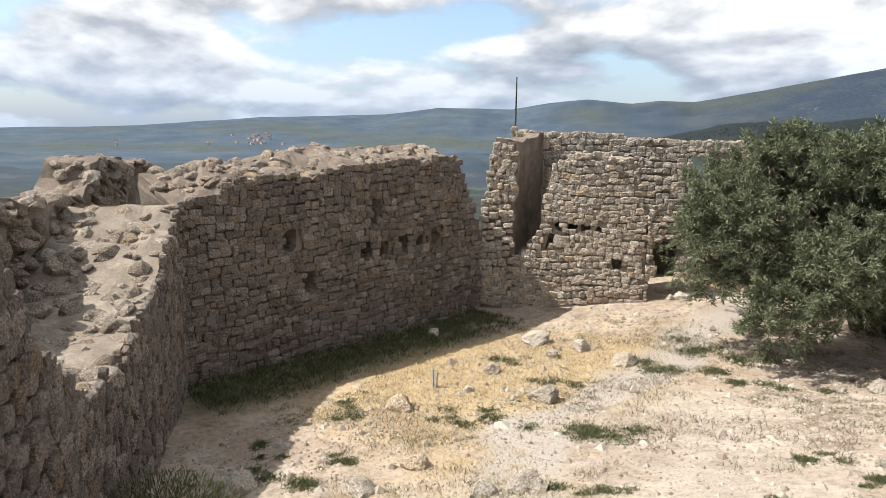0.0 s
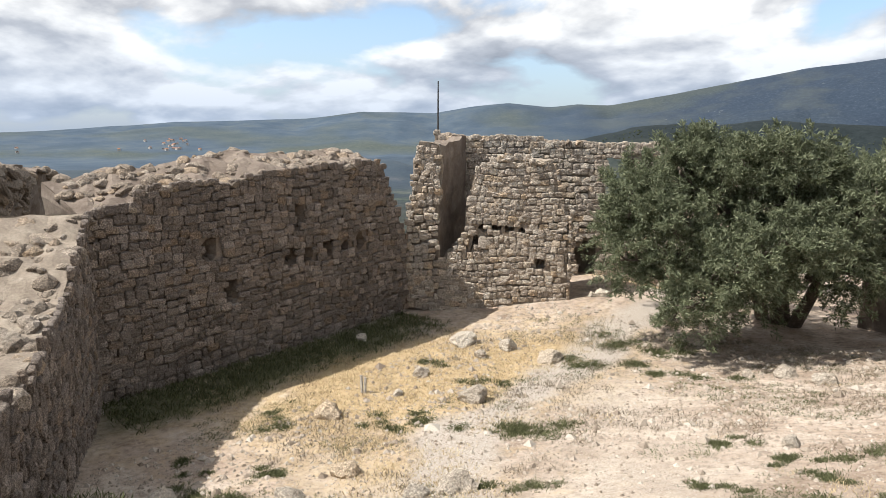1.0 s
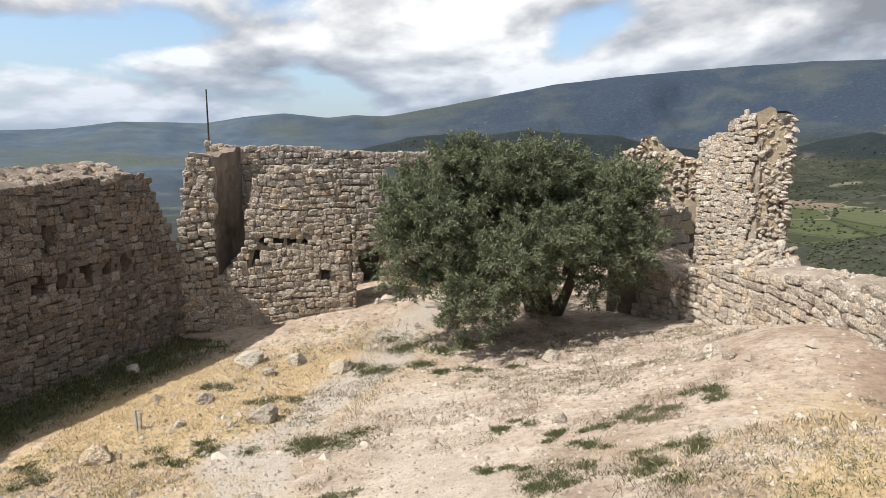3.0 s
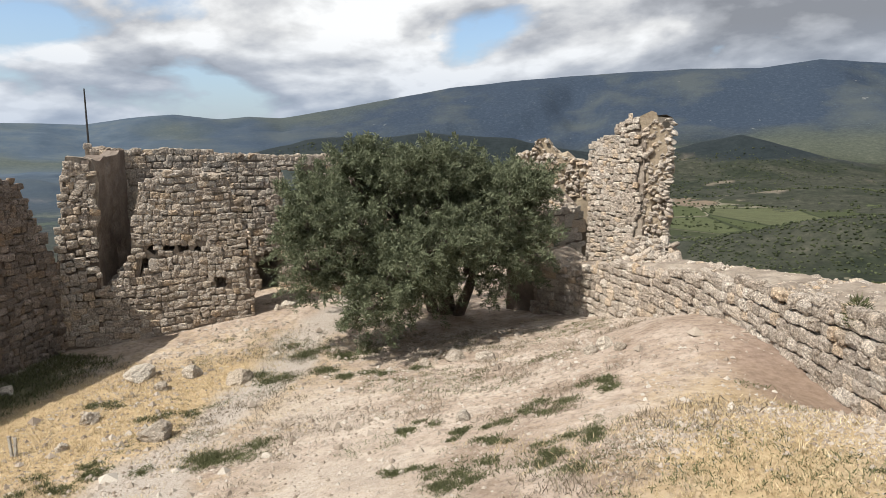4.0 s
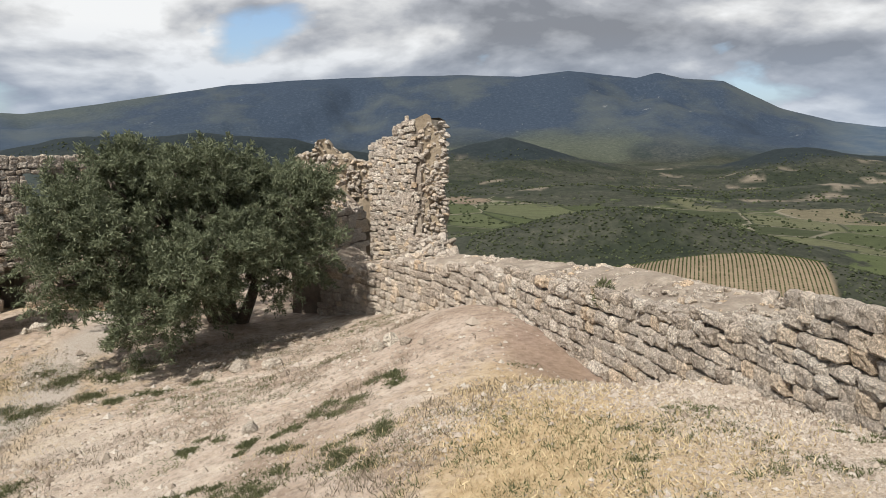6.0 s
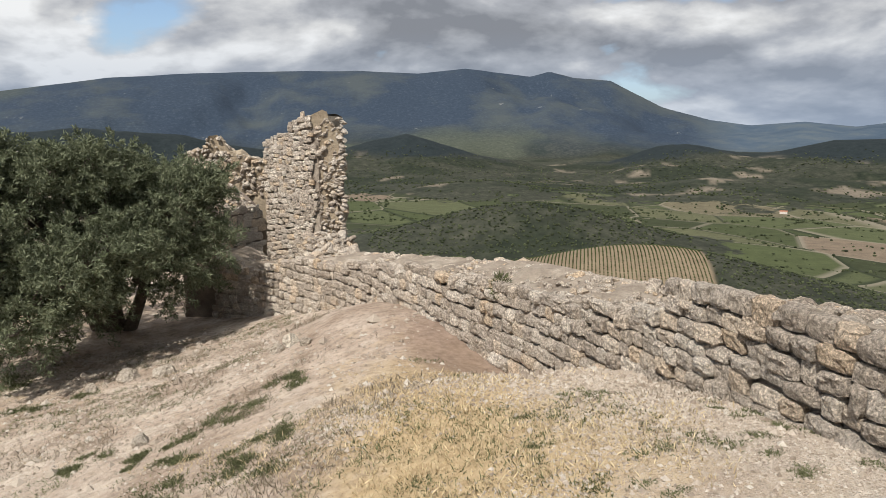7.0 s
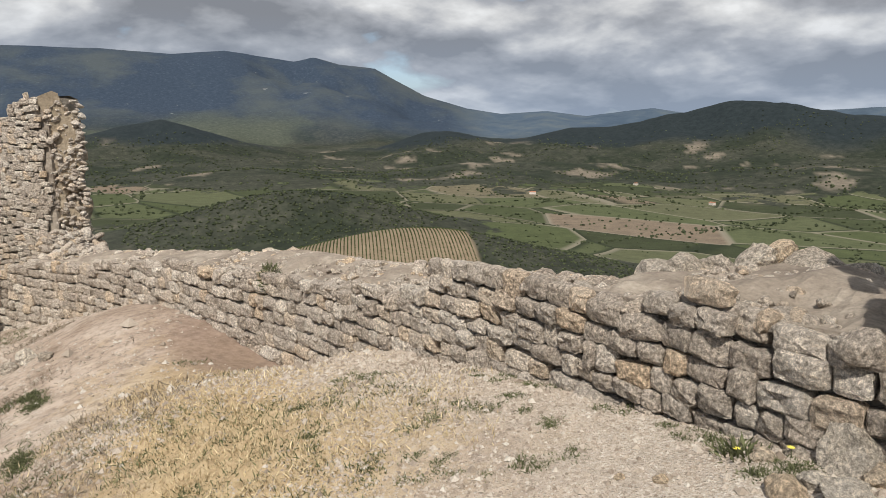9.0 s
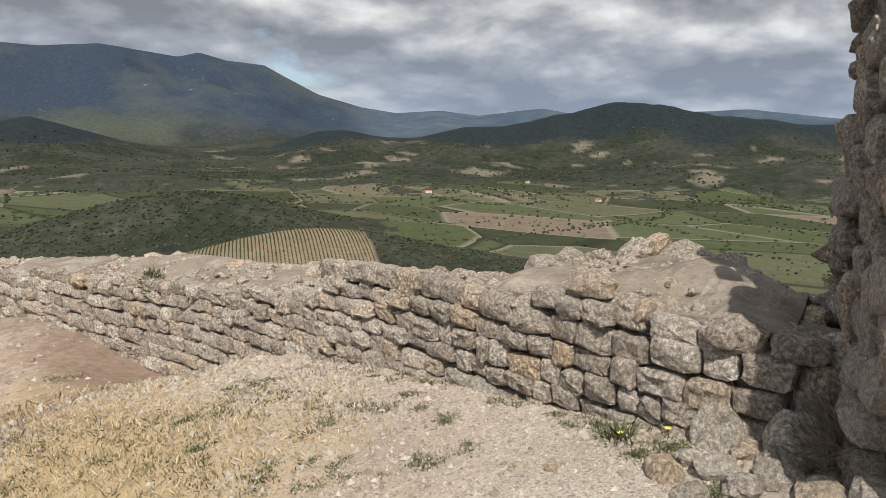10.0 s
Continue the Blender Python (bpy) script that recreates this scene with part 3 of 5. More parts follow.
def course_stones(face, base, top, course, wide, depth, rng, hole=None, jitter=0.03, ground=0.1, wild=0.0):
    """Blocks in rough courses between base(s) and top(s)."""
    out = []
    lowest = min(base(face.length * i / 40) for i in range(41)) - ground
    highest = max(top(face.length * i / 80) for i in range(81))
    z = lowest
    while z < highest:
        h = course * rng.uniform(0.8, 1.22)
        s = rng.uniform(-0.3, 0.0) * wide
        while s < face.length:
            w = wide * rng.uniform(0.6, 1.5)
            c = s + w / 2
            s += w
            if not 0.02 < c < face.length - 0.02:
                continue
            zc = z + h / 2 + rng.uniform(-jitter, jitter) + wild * 0.2 * math.sin(c * 2.3 + z * 1.7)
            if zc - h * 0.4 > top(c) or zc < base(c) - ground - h:
                continue
            if hole and hole(c, zc, w * 0.24, h * 0.3):
                continue
            p, d, o = face.at(c)
            hh = h
            ww = w
            if rng.random() < 0.08:
                hh *= 1.25
            m = frame_on((p.x + o.x * face.lean * (zc - lowest), p.y + o.y * face.lean * (zc - lowest), zc), d, o)
            m = m @ pose(0, 0, 0, rng.uniform(-4, 4), rng.uniform(-2.5, 2.5) * (1 + 4 * wild), rng.uniform(-5, 5))
            m = m @ Matrix.Diagonal((ww * 0.93 * (1 if rng.random() < 0.5 else -1), depth * rng.uniform(0.75, 1.3), hh * 0.915, 1))
            out.append(("block", rng.randrange(len(STONES)), m))
        z += h
    return out


def wall_core(name, face, base, top, thick, mat, label, back_top=None, step=0.3, rough=0.05, seed=1, hole=None, inset=0.03, kind="structure", category="wall", parent=None, vstep=0.28, dent=None):
    """The wall's body: front and back skins, an uneven top and closed ends, in one mesh."""
    n = max(2, int(face.length / step))
    m = max(3, int(max(top(face.length * i / n) - base(face.length * i / n) for i in range(n + 1)) / vstep))
    bm = bmesh.new()
    back_top = back_top or top
    off = Vector((seed * 3.1, seed * 1.7, 0))

    def grid(side):
        rows = []
        for i in range(n + 1):
            s = face.length * i / n
            p, d, o = face.at(s)
            col = []
            for k in range(m + 1):
                u = k / m
                zt = top(s) if side == 0 else back_top(s)
                z = base(s) - 0.5 + (zt - base(s) + 0.5) * u
                dist = -inset if side == 0 else -(thick(s) if callable(thick) else thick)
                if side == 0 and dent and dent(s, z):
                    dist -= 0.4
                q = p + o * (dist + face.lean * (z - base(s)))
                v = Vector((q.x, q.y, z))
                nv = noise.noise_vector((v + off) * 1.7) * rough + noise.noise_vector((v + off) * 5.0) * rough * 0.5
                nv -= Vector((o.x, o.y, 0)) * max(0.0, nv.dot(Vector((o.x, o.y, 0)))) * (1 if side == 0 else 0)
                col.append(bm.verts.new(v + nv))
            rows.append(col)
        return rows

    f, b = grid(0), grid(1)
    for i in range(n):
        for k in range(m):
            s, z = face.length * (i + 0.5) / n, (f[i][k].co.z + f[i + 1][k + 1].co.z) / 2
            if hole and hole(s, z):
                continue
            bm.faces.new((f[i][k], f[i + 1][k], f[i + 1][k + 1], f[i][k + 1]))
    for i in range(n):
        for k in range(m):
            s, z = face.length * (i + 0.5) / n, (b[i][k].co.z + b[i + 1][k + 1].co.z) / 2
            if hole and z > -0.5 and hole(s, z):
                continue
            bm.faces.new((b[i][k], b[i][k + 1], b[i + 1][k + 1], b[i + 1][k]))
    # the broken top
    across = max(2, int((thick(face.length) if callable(thick) else thick) / 0.22))
    prev = None
    for i in range(n + 1):
        row = [f[i][m]]
        for j in range(1, across):
            u = j / across
            v = f[i][m].co.lerp(b[i][m].co, u)
            v = v + Vector((0, 0, 0.10 * noise.noise((v + off) * 1.6) + 0.08 * noise.noise((v + off) * 4.5)))
            row.append(bm.verts.new(v))
        row.append(b[i][m])
        if prev:
            for j in range(across):
                bm.faces.new((prev[j], row[j], row[j + 1], prev[j + 1]))
        prev = row
        if i in (0, n):
            lowrow = [f[i][k] for k in range(m + 1)], [b[i][k] for k in range(m + 1)]
            for k in range(m):
                q = (lowrow[0][k], lowrow[0][k + 1], lowrow[1][k + 1], lowrow[1][k])
                bm.faces.new(q if i == n else q[::-1])
    bmesh.ops.recalc_face_normals(bm, faces=bm.faces)
    if parent:
        return part(name, bm, mat, parent, label)
    return tagged(new(name, mesh_of(name, bm, mat)), label, category, kind=kind)


def top_rubble(face, top, thick, count, size, rng, back_top=None, sink=0.35, spread=(0.0, 1.0)):
    """Loose stones bedded in the broken top."""
    out = []
    for _ in range(count):
        s, u = rng.uniform(0, face.length), rng.uniform(*spread)
        p, d, o = face.at(s)
        q = p - o * (thick(s) if callable(thick) else thick) * u
        z = top(s) * (1 - u) + (back_top or top)(s) * u
        k = size * rng.uniform(0.45, 1.5)
        m = Matrix.Translation((q.x, q.y, z - k * sink)) @ pose(0, 0, 0, rng.uniform(-25, 25), rng.uniform(-25, 25), rng.uniform(0, 360))
        m = m @ Matrix.Diagonal((k * rng.uniform(0.8, 1.4), k, k * rng.uniform(0.7, 1.1), 1))
        out.append(("rubble", rng.randrange(len(RUBBLE)), m))
    return out


def profile(rows):
    xs, zs = zip(*rows)
    return lambda s: float(np.interp(s, xs, zs))


def ground_at(x, y):
    return float(yard(np.array([x]), np.array([y]))[0])


def base_of(face):
    return lambda s: ground_at(*face.at(s)[0])

# ---------------------------------------------------------------- walls of the castle
rng = random.Random(11)

# long wall on the west side, in its own shade
F_WEST = Face([(-11.4, 4.8), (-11.5, 12.9)])
T_WEST = profile([(0, 0.35), (0.8, 0.42), (0.95, 0.66), (2.1, 0.74), (2.9, 0.70), (3.6, 0.86), (4.6, 0.84), (5.1, 0.93), (6.9, 1.0), (7.2, 0.88), (7.6, 0.0), (7.9, -0.7), (8.1, -1.0)])
B_WEST = profile([(0, 0.8), (0.58, 0.87), (1.16, 1.04), (1.76, 0.94), (2.8, 1.15), (4.0, 1.29), (5.3, 1.18), (6.9, 1.3), (7.4, 1.2), (7.8, 0.3), (8.1, -0.4)])


def hole_west(s, z, dw=0.0, dh=0.0):
    slots = [(2.72, -1.43, 0.13, 0.22), (4.25, -0.96, 0.10, 0.17), (4.75, -0.96, 0.10, 0.17), (5.35, -0.92, 0.10, 0.15), (5.9, -0.92, 0.09, 0.14), (6.4, -0.92, 0.09, 0.16),
             (2.3, -0.55, 0.12, 0.2), (4.5, -0.05, 0.1, 0.22)]
    return any(abs(s - a) < w + dw and abs(z - b) < h + dh for a, b, w, h in slots)


def build_west():
    base = base_of(F_WEST)
    core = wall_core("wall_west", F_WEST, base, T_WEST, 1.5, M_DARKMORTAR, "long ruined rubble stone wall with broken top", B_WEST, seed=2, rough=0.06, step=0.11, vstep=0.11, dent=hole_west, inset=0.0)
    st = course_stones(F_WEST, base, T_WEST, 0.15, 0.18, 0.07, random.Random(21), hole_west, wild=0.3)
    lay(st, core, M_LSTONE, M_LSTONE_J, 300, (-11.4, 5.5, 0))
    ru = top_rubble(F_WEST, T_WEST, 1.5, 240, 0.27, random.Random(22), B_WEST)
    lay(ru, core, M_RUB, M_RUB_J, 120, (-11.4, 5.5, 1), "loose_stone", "rubble")


build_west()

# nearer stretch with a breach in its inner face
F_NEAR = Face([(-4.4, 0.47), (-11.4, 4.8)])
T_NEAR = profile([(0, 0.9), (0.8, 0.75), (1.25, 0.0), (2.2, -0.7), (2.8, -0.82), (4.45, -0.78), (5.2, -0.62), (6.3, -0.49), (6.5, -0.25), (7.4, -0.08), (8.23, 0.35)])
B_NEAR = profile([(0, 0.9), (3, 0.8), (5.6, 0.68), (6.8, 0.57), (8.3, 0.49), (9.3, 0.46), (9.9, 0.55), (10.3, 0.98), (11.2, 1.05), (12.0, 0.95), (12.8, 0.78), (14.5, 0.8), (16.3, 0.5)])


def build_near():
    base = base_of(F_NEAR)
    core = wall_core("wall_southwest", F_NEAR, base, T_NEAR, 1.75, M_MORTAR, "breached stone wall with a sunlit ledge of rubble", seed=4, rough=0.06, inset=0.0)
    back = Face([(-5.29, -0.98), (-19.2, 7.62)])
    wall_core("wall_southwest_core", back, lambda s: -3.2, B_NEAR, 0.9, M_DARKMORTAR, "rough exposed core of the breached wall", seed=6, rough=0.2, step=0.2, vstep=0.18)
    st = course_stones(F_NEAR, base, T_NEAR, 0.18, 0.17, 0.075, random.Random(31), wild=1.0)
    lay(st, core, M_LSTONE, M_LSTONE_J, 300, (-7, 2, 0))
    ru = top_rubble(F_NEAR, T_NEAR, 1.7, 340, 0.27, random.Random(32), sink=0.4)
    ru += top_rubble(back, B_NEAR, 0.9, 150, 0.28, random.Random(33))
    # stones sticking out of the broken core
    r = random.Random(34)
    for _ in range(260):
        s, z = r.uniform(2, 12.5), r.uniform(-1.0, 0.9)
        if z > B_NEAR(s):
            continue
        q, d, o = back.at(s)
        k = r.uniform(0.1, 0.34)
        m = Matrix.Translation((q.x - o.x * 0.05, q.y - o.y * 0.05, z - k * 0.3)) @ pose(0, 0, 0, r.uniform(-60, 60), r.uniform(-60, 60), r.uniform(0, 360)) @ Matrix.Diagonal((k * 1.2, k, k * 0.8, 1))
        ru.append(("rubble", r.randrange(len(RUBBLE)), m))
    for _ in range(130):
        s, u = r.uniform(9.7, 13.2), r.uniform(0.0, 0.9)
        q, d, o = back.at(s)
        q = q - o * u * r.random()
        z = B_NEAR(s) - (0.02 if r.random() < 0.5 else r.uniform(0.0, 0.6))
        k = r.uniform(0.16, 0.42)
        m = Matrix.Translation((q.x, q.y, z - k * 0.4)) @ pose(0, 0, 0, r.uniform(-60, 60), r.uniform(-60, 60), r.uniform(0, 360)) @ Matrix.Diagonal((k * 1.2, k, k * 0.8, 1))
        ru.append(("rubble", r.randrange(len(RUBBLE)), m))
    lay(ru, core, M_RUB, M_RUB_J, 280, (-8, 2, 0), "loose_stone", "rubble")


build_near()

# gate buttress on the north-west, with pillar, recess and the wall behind
D_BUT = Vector((0.835, 0.550))
BUT0 = Vector((-10.92, 13.39))


def on_but(s, back=0.0):
    p = BUT0 + D_BUT * s + Vector((-D_BUT.y, D_BUT.x)) * back
    return (p.x, p.y)


F_BUT = Face([on_but(0.12), on_but(3.48)], lean=-0.04)
T_BUT = profile([(0, -1.75), (0.1, -1.6), (0.4, -1.3), (0.65, -1.0), (0.72, -0.4), (0.85, 0.3), (0.93, 0.78), (1.2, 0.9), (1.5, 1.07), (2.95, 1.0), (3.03, 0.6), (3.13, -0.3), (3.36, -0.4)])


def hole_but(s, z, dw=0.0, dh=0.0):
    slots = [(1.10, -0.74, 0.085, 0.085), (1.47, -0.75, 0.085, 0.085), (1.83, -0.76, 0.085, 0.085), (2.18, -0.76, 0.085, 0.085), (0.94, -1.13, 0.09, 0.1), (2.68, -1.66, 0.09, 0.12)]
    return any(abs(s - a) < w + dw and abs(z - b) < h + dh for a, b, w, h in slots)


F_PILLAR = Face([on_but(-0.98, 0.0), on_but(0.12, 0.0)])
T_PILLAR = profile([(0, -2.5), (0.14, -1.4), (0.3, -0.2), (0.42, 0.5), (0.5, 1.1), (0.64, 1.42), (1.12, 1.42)])
F_BACK = Face([on_but(-0.25, 2.6), on_but(9.0, 2.6)])
T_BACK = profile([(0, 1.68), (1.2, 1.55), (3.6, 1.47), (5.0, 1.39), (9.3, 1.36)])


def hole_back(s, z, dw=0.0, dh=0.0):
    return (5.05 - dw < s < 5.9 + dw and -0.1 - dh < z < 1.0 + dh) or (4.3 - dw < s < 4.84 + dw and z < -1.68 + dh + 0.28 * math.sqrt(max(0.0, 1 - ((s - 4.57) / 0.28) ** 2)))


def build_gate():
    b = lambda s: ground_at(*on_but(s))  # noqa: E731
    core = wall_core("wall_northwest", F_BUT, b, T_BUT, 1.3, M_MORTAR, "coursed stone buttress wall with square putlog holes", seed=8, step=0.09, vstep=0.09, dent=hole_but, inset=0.01)
    st = course_stones(F_BUT, b, T_BUT, 0.158, 0.185, 0.055, random.Random(41), hole_but, wild=0.25)
    side = Face([on_but(3.48, 0.0), on_but(3.48, 1.3)])
    st += course_stones(side, lambda s: b(3.5), lambda s: -0.4, 0.19, 0.3, 0.1, random.Random(42))
    lay(st, core, M_STONE, M_STONE_J, 300, (-9.5, 15, -1))
    lay(top_rubble(F_BUT, T_BUT, 1.0, 30, 0.16, random.Random(43)), core, M_STONE, M_STONE_J, 30, name="loose_stone")
    pil = wall_core("wall_pillar", F_PILLAR, b, T_PILLAR, 0.5, M_MORTAR, "ragged stone pillar with a plastered inner side", seed=9, step=0.15, rough=0.12)
    st = course_stones(F_PILLAR, b, T_PILLAR, 0.15, 0.18, 0.07, random.Random(44), wild=0.8)
    ret = Face([on_but(0.12, 0.02), on_but(0.7, 2.55)])
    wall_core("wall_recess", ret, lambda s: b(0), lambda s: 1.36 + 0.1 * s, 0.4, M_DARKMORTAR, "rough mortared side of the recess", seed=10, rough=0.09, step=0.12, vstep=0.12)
    lay(st, pil, M_STONE, M_STONE_J, 200)
    bk = wall_core("wall_north", F_BACK, b, T_BACK, 1.0, M_MORTAR, "high ruined stone wall with rubble along its top", seed=12, hole=hole_back, step=0.2, vstep=0.2)
    st = course_stones(F_BACK, b, T_BACK, 0.155, 0.19, 0.055, random.Random(45), hole_back)
    lay(st, bk, M_STONE, M_STONE_J, 300, (-10, 18, 0))
    lay(top_rubble(F_BACK, T_BACK, 1.0, 170, 0.2, random.Random(46)), bk, M_RUB, M_RUB_J, 100, (-11, 17, 1), "loose_stone", "rubble")


build_gate()

# low wall along the east side
F_EAST = Face([(3.95, 0.55), (3.55, 0.80), (3.47, 1.2), (3.5, 1.8), (3.55, 2.45), (3.56, 3.1), (3.6, 4.4), (3.45, 5.85), (3.2, 7.4), (2.75, 8.85), (1.95, 12.6), (0.3, 15.5), (-0.9, 16.9)], flip=True, rounds=2)
T_EAST = profile([(0, 0.66), (0.5, 0.71), (0.89, 0.74), (1.5, 0.74), (1.87, 0.76), (2.05, 0.64), (2.76, 0.61), (3.0, 0.64), (3.4, 0.56), (4.45, 0.44), (4.6, 0.17), (5.25, 0.10), (6.7, -0.09), (8.27, -0.15),
                  (9.93, -0.30), (11.2, -0.45), (12.7, -0.67), (14.45, -0.81), (15.3, -1.02), (16.2, -1.40), (16.6, -1.15), (17.1, -0.98), (17.6, -0.95)])
B_EAST = profile([(0, 0.62), (0.9, 0.70), (1.6, 0.80), (2.2, 0.76), (2.8, 0.60), (4.45, 0.40), (4.65, 0.24), (6.7, 0.04), (8.3, -0.02), (11, -0.36), (14.4, -0.75), (16.2, -1.4), (17.6, -1.0)])
THICK_EAST = profile([(0, 0.9), (0.9, 1.25), (1.9, 1.55), (2.5, 0.95), (2.9, 0.55), (4.4, 0.6), (4.8, 1.2), (17.5, 1.25)])


def build_east():
    base = base_of(F_EAST)
    core = wall_core("wall_east", F_EAST, base, T_EAST, THICK_EAST, M_MORTAR, "low thick wall of weathered limestone blocks", B_EAST, seed=14, step=0.1, inset=0.0, rough=0.03)
    st = course_stones(F_EAST, base, T_EAST, 0.158, 0.2, 0.10, random.Random(51), wild=0.12, jitter=0.02)
    lay(st, core, M_STONE, M_STONE_J, 300, (3.6, 2.5, 0.3))
    # coping stones stand uneven along the front edge, small rubble lies behind them
    cope = top_rubble(F_EAST, T_EAST, THICK_EAST, 190, 0.18, random.Random(54), B_EAST, sink=0.38, spread=(-0.02, 0.12))
    cope += top_rubble(F_EAST, T_EAST, THICK_EAST, 120, 0.2, random.Random(55), B_EAST, sink=0.45, spread=(0.8, 1.0))
    lay(cope, core, M_STONE, M_STONE_J, 200, (3.6, 2.5, 0.5), "coping_stone", "coping")
    lay(top_rubble(F_EAST, T_EAST, THICK_EAST, 1500, 0.085, random.Random(52), B_EAST, sink=0.45), core, M_STONE, M_STONE_J, 160, (3.6, 2.5, 0.5), "loose_stone", "rubble")


build_east()

# broken tower at the far end of the low wall: coursed face, torn end, shaded inner wall and a ruined wall behind
TOWER = ((0.43, 17.2), (1.58, 15.9), (2.14, 15.82))
F_TOWER = Face(TOWER[:2])
T_TOWER = profile([(0, 1.3), (0.05, 1.70), (0.3, 1.82), (0.78, 1.92), (0.84, 2.2), (1.2, 2.32), (1.735, 2.36)])
F_TORN = Face(TOWER[1:])
T_TORN = profile([(0, 2.38), (0.14, 2.42), (0.3, 2.28), (0.42, 2.05), (0.57, 1.9)])
F_INNER = Face([(-0.85, 17.1), (0.30, 18.9)])
T_INNER = profile([(0, 0.0), (1.1, -0.03), (2.2, -0.10)])
F_RUIN = Face([(-1.7, 19.4), (0.67, 19.2)])
T_RUIN = profile([(0, 1.3), (0.15, 1.5), (0.5, 1.52), (0.6, 1.8), (0.95, 1.84), (1.25, 1.45), (1.6, 1.36), (2.0, 1.24), (2.22, 1.3)])


def hole_tower(s, z, dw, dh):
    return s > 1.62 + 0.08 * math.sin(z * 5.0) and z > -0.6


def stuck(face, z0, top, count, size, r):
    """Stones that stick out of a torn wall."""
    out = []
    for _ in range(count):
        s = r.uniform(0.02, face.length)
        z = r.uniform(z0, top(s))
        q, d, o = face.at(s)
        k = size * r.uniform(0.5, 1.4)
        out.append(("rubble", r.randrange(len(RUBBLE)), Matrix.Translation((q.x - o.x * 0.05, q.y - o.y * 0.05, z - 0.3 * k)) @ pose(0, 0, 0, r.uniform(-50, 50), r.uniform(-50, 50), r.uniform(0, 360)) @ Matrix.Diagonal((k * 1.2, k, k * 0.8, 1))))
    return out


def build_tower():
    b = lambda s: -2.4  # noqa: E731
    core = wall_core("wall_tower", F_TOWER, b, T_TOWER, 0.9, M_MORTAR, "tall broken tower wall of small coursed stones", seed=16, step=0.15, rough=0.05)
    st = course_stones(F_TOWER, b, T_TOWER, 0.115, 0.15, 0.048, random.Random(61), hole_tower, wild=0.35)
    lay(st, core, M_STONE, M_STONE_J, 300, (1, 16.5, 1.5))
    torn = wall_core("wall_tower_end", F_TORN, b, T_TORN, 0.9, M_OCHRE, "torn ochre end of the tower with bare core", seed=17, step=0.08, vstep=0.1, rough=0.2)
    r = random.Random(66)
    ru = stuck(F_TORN, -1.2, T_TORN, 190, 0.14, r)
    # edge stones left standing and the shoulder of debris below them
    for k in range(46):
        z = -0.9 + 3.2 * k / 46
        w = r.uniform(0.1, 0.2)
        ru.append(("rubble", r.randrange(len(RUBBLE)), Matrix.Translation((2.15 + r.uniform(-0.06, 0.05), 15.8, z)) @ pose(0, 0, 0, r.uniform(-30, 30), r.uniform(-30, 30), r.uniform(0, 360)) @ Matrix.Diagonal((w * 1.3, w, w * 0.8, 1))))
    for _ in range(170):
        u, v = r.random(), r.random() ** 1.5
        w = r.uniform(0.1, 0.3)
        ru.append(("rubble", r.randrange(len(RUBBLE)), Matrix.Translation((1.25 + 1.15 * u, 15.6 - 0.6 * v + 0.1 * u, -0.42 - 0.45 * v - 0.45 * max(0, u - 0.6) - 0.2 * r.random())) @ pose(0, 0, 0, r.uniform(-40, 40), r.uniform(-40, 40), r.uniform(0, 360)) @ Matrix.Diagonal((w * 1.3, w, w * 0.8, 1))))
    lay(ru, torn, M_STONE, M_STONE_J, 280, (2, 15.8, 0.5), "loose_stone", "rubble")
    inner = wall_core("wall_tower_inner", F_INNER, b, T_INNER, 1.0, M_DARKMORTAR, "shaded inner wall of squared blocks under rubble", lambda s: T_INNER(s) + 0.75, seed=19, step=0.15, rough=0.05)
    lay(course_stones(F_INNER, b, T_INNER, 0.19, 0.3, 0.04, random.Random(67)), inner, M_STONE, M_STONE_J, 200)
    lay(top_rubble(F_INNER, T_INNER, 1.0, 170, 0.15, random.Random(68), lambda s: T_INNER(s) + 0.75), inner, M_STONE, M_STONE_J, 100, name="loose_stone", rest="rubble")
    ruin = wall_core("wall_tower_side", F_RUIN, b, T_RUIN, 0.8, M_OCHRE, "ruined side wall with a crumbling ochre top", seed=18, step=0.12, vstep=0.14, rough=0.16)
    lay(top_rubble(F_RUIN, T_RUIN, 0.8, 70, 0.15, random.Random(64)) + stuck(F_RUIN, 0.3, T_RUIN, 260, 0.14, random.Random(65)), ruin, M_STONE, M_STONE_J, 250, name="loose_stone")


build_tower()

# tall broken wall at the south-east corner, in shade on the side of the yard
# near stretch is unseen, added and shaped to throw shadow on the low wall
F_SE = Face([(2.78, 0.28), (4.58, 0.98)], flip=True)
T_SE = profile([(0, 2.2), (0.7, 2.5), (1.3, 3.3), (1.7, 3.3), (1.94, 2.9)])


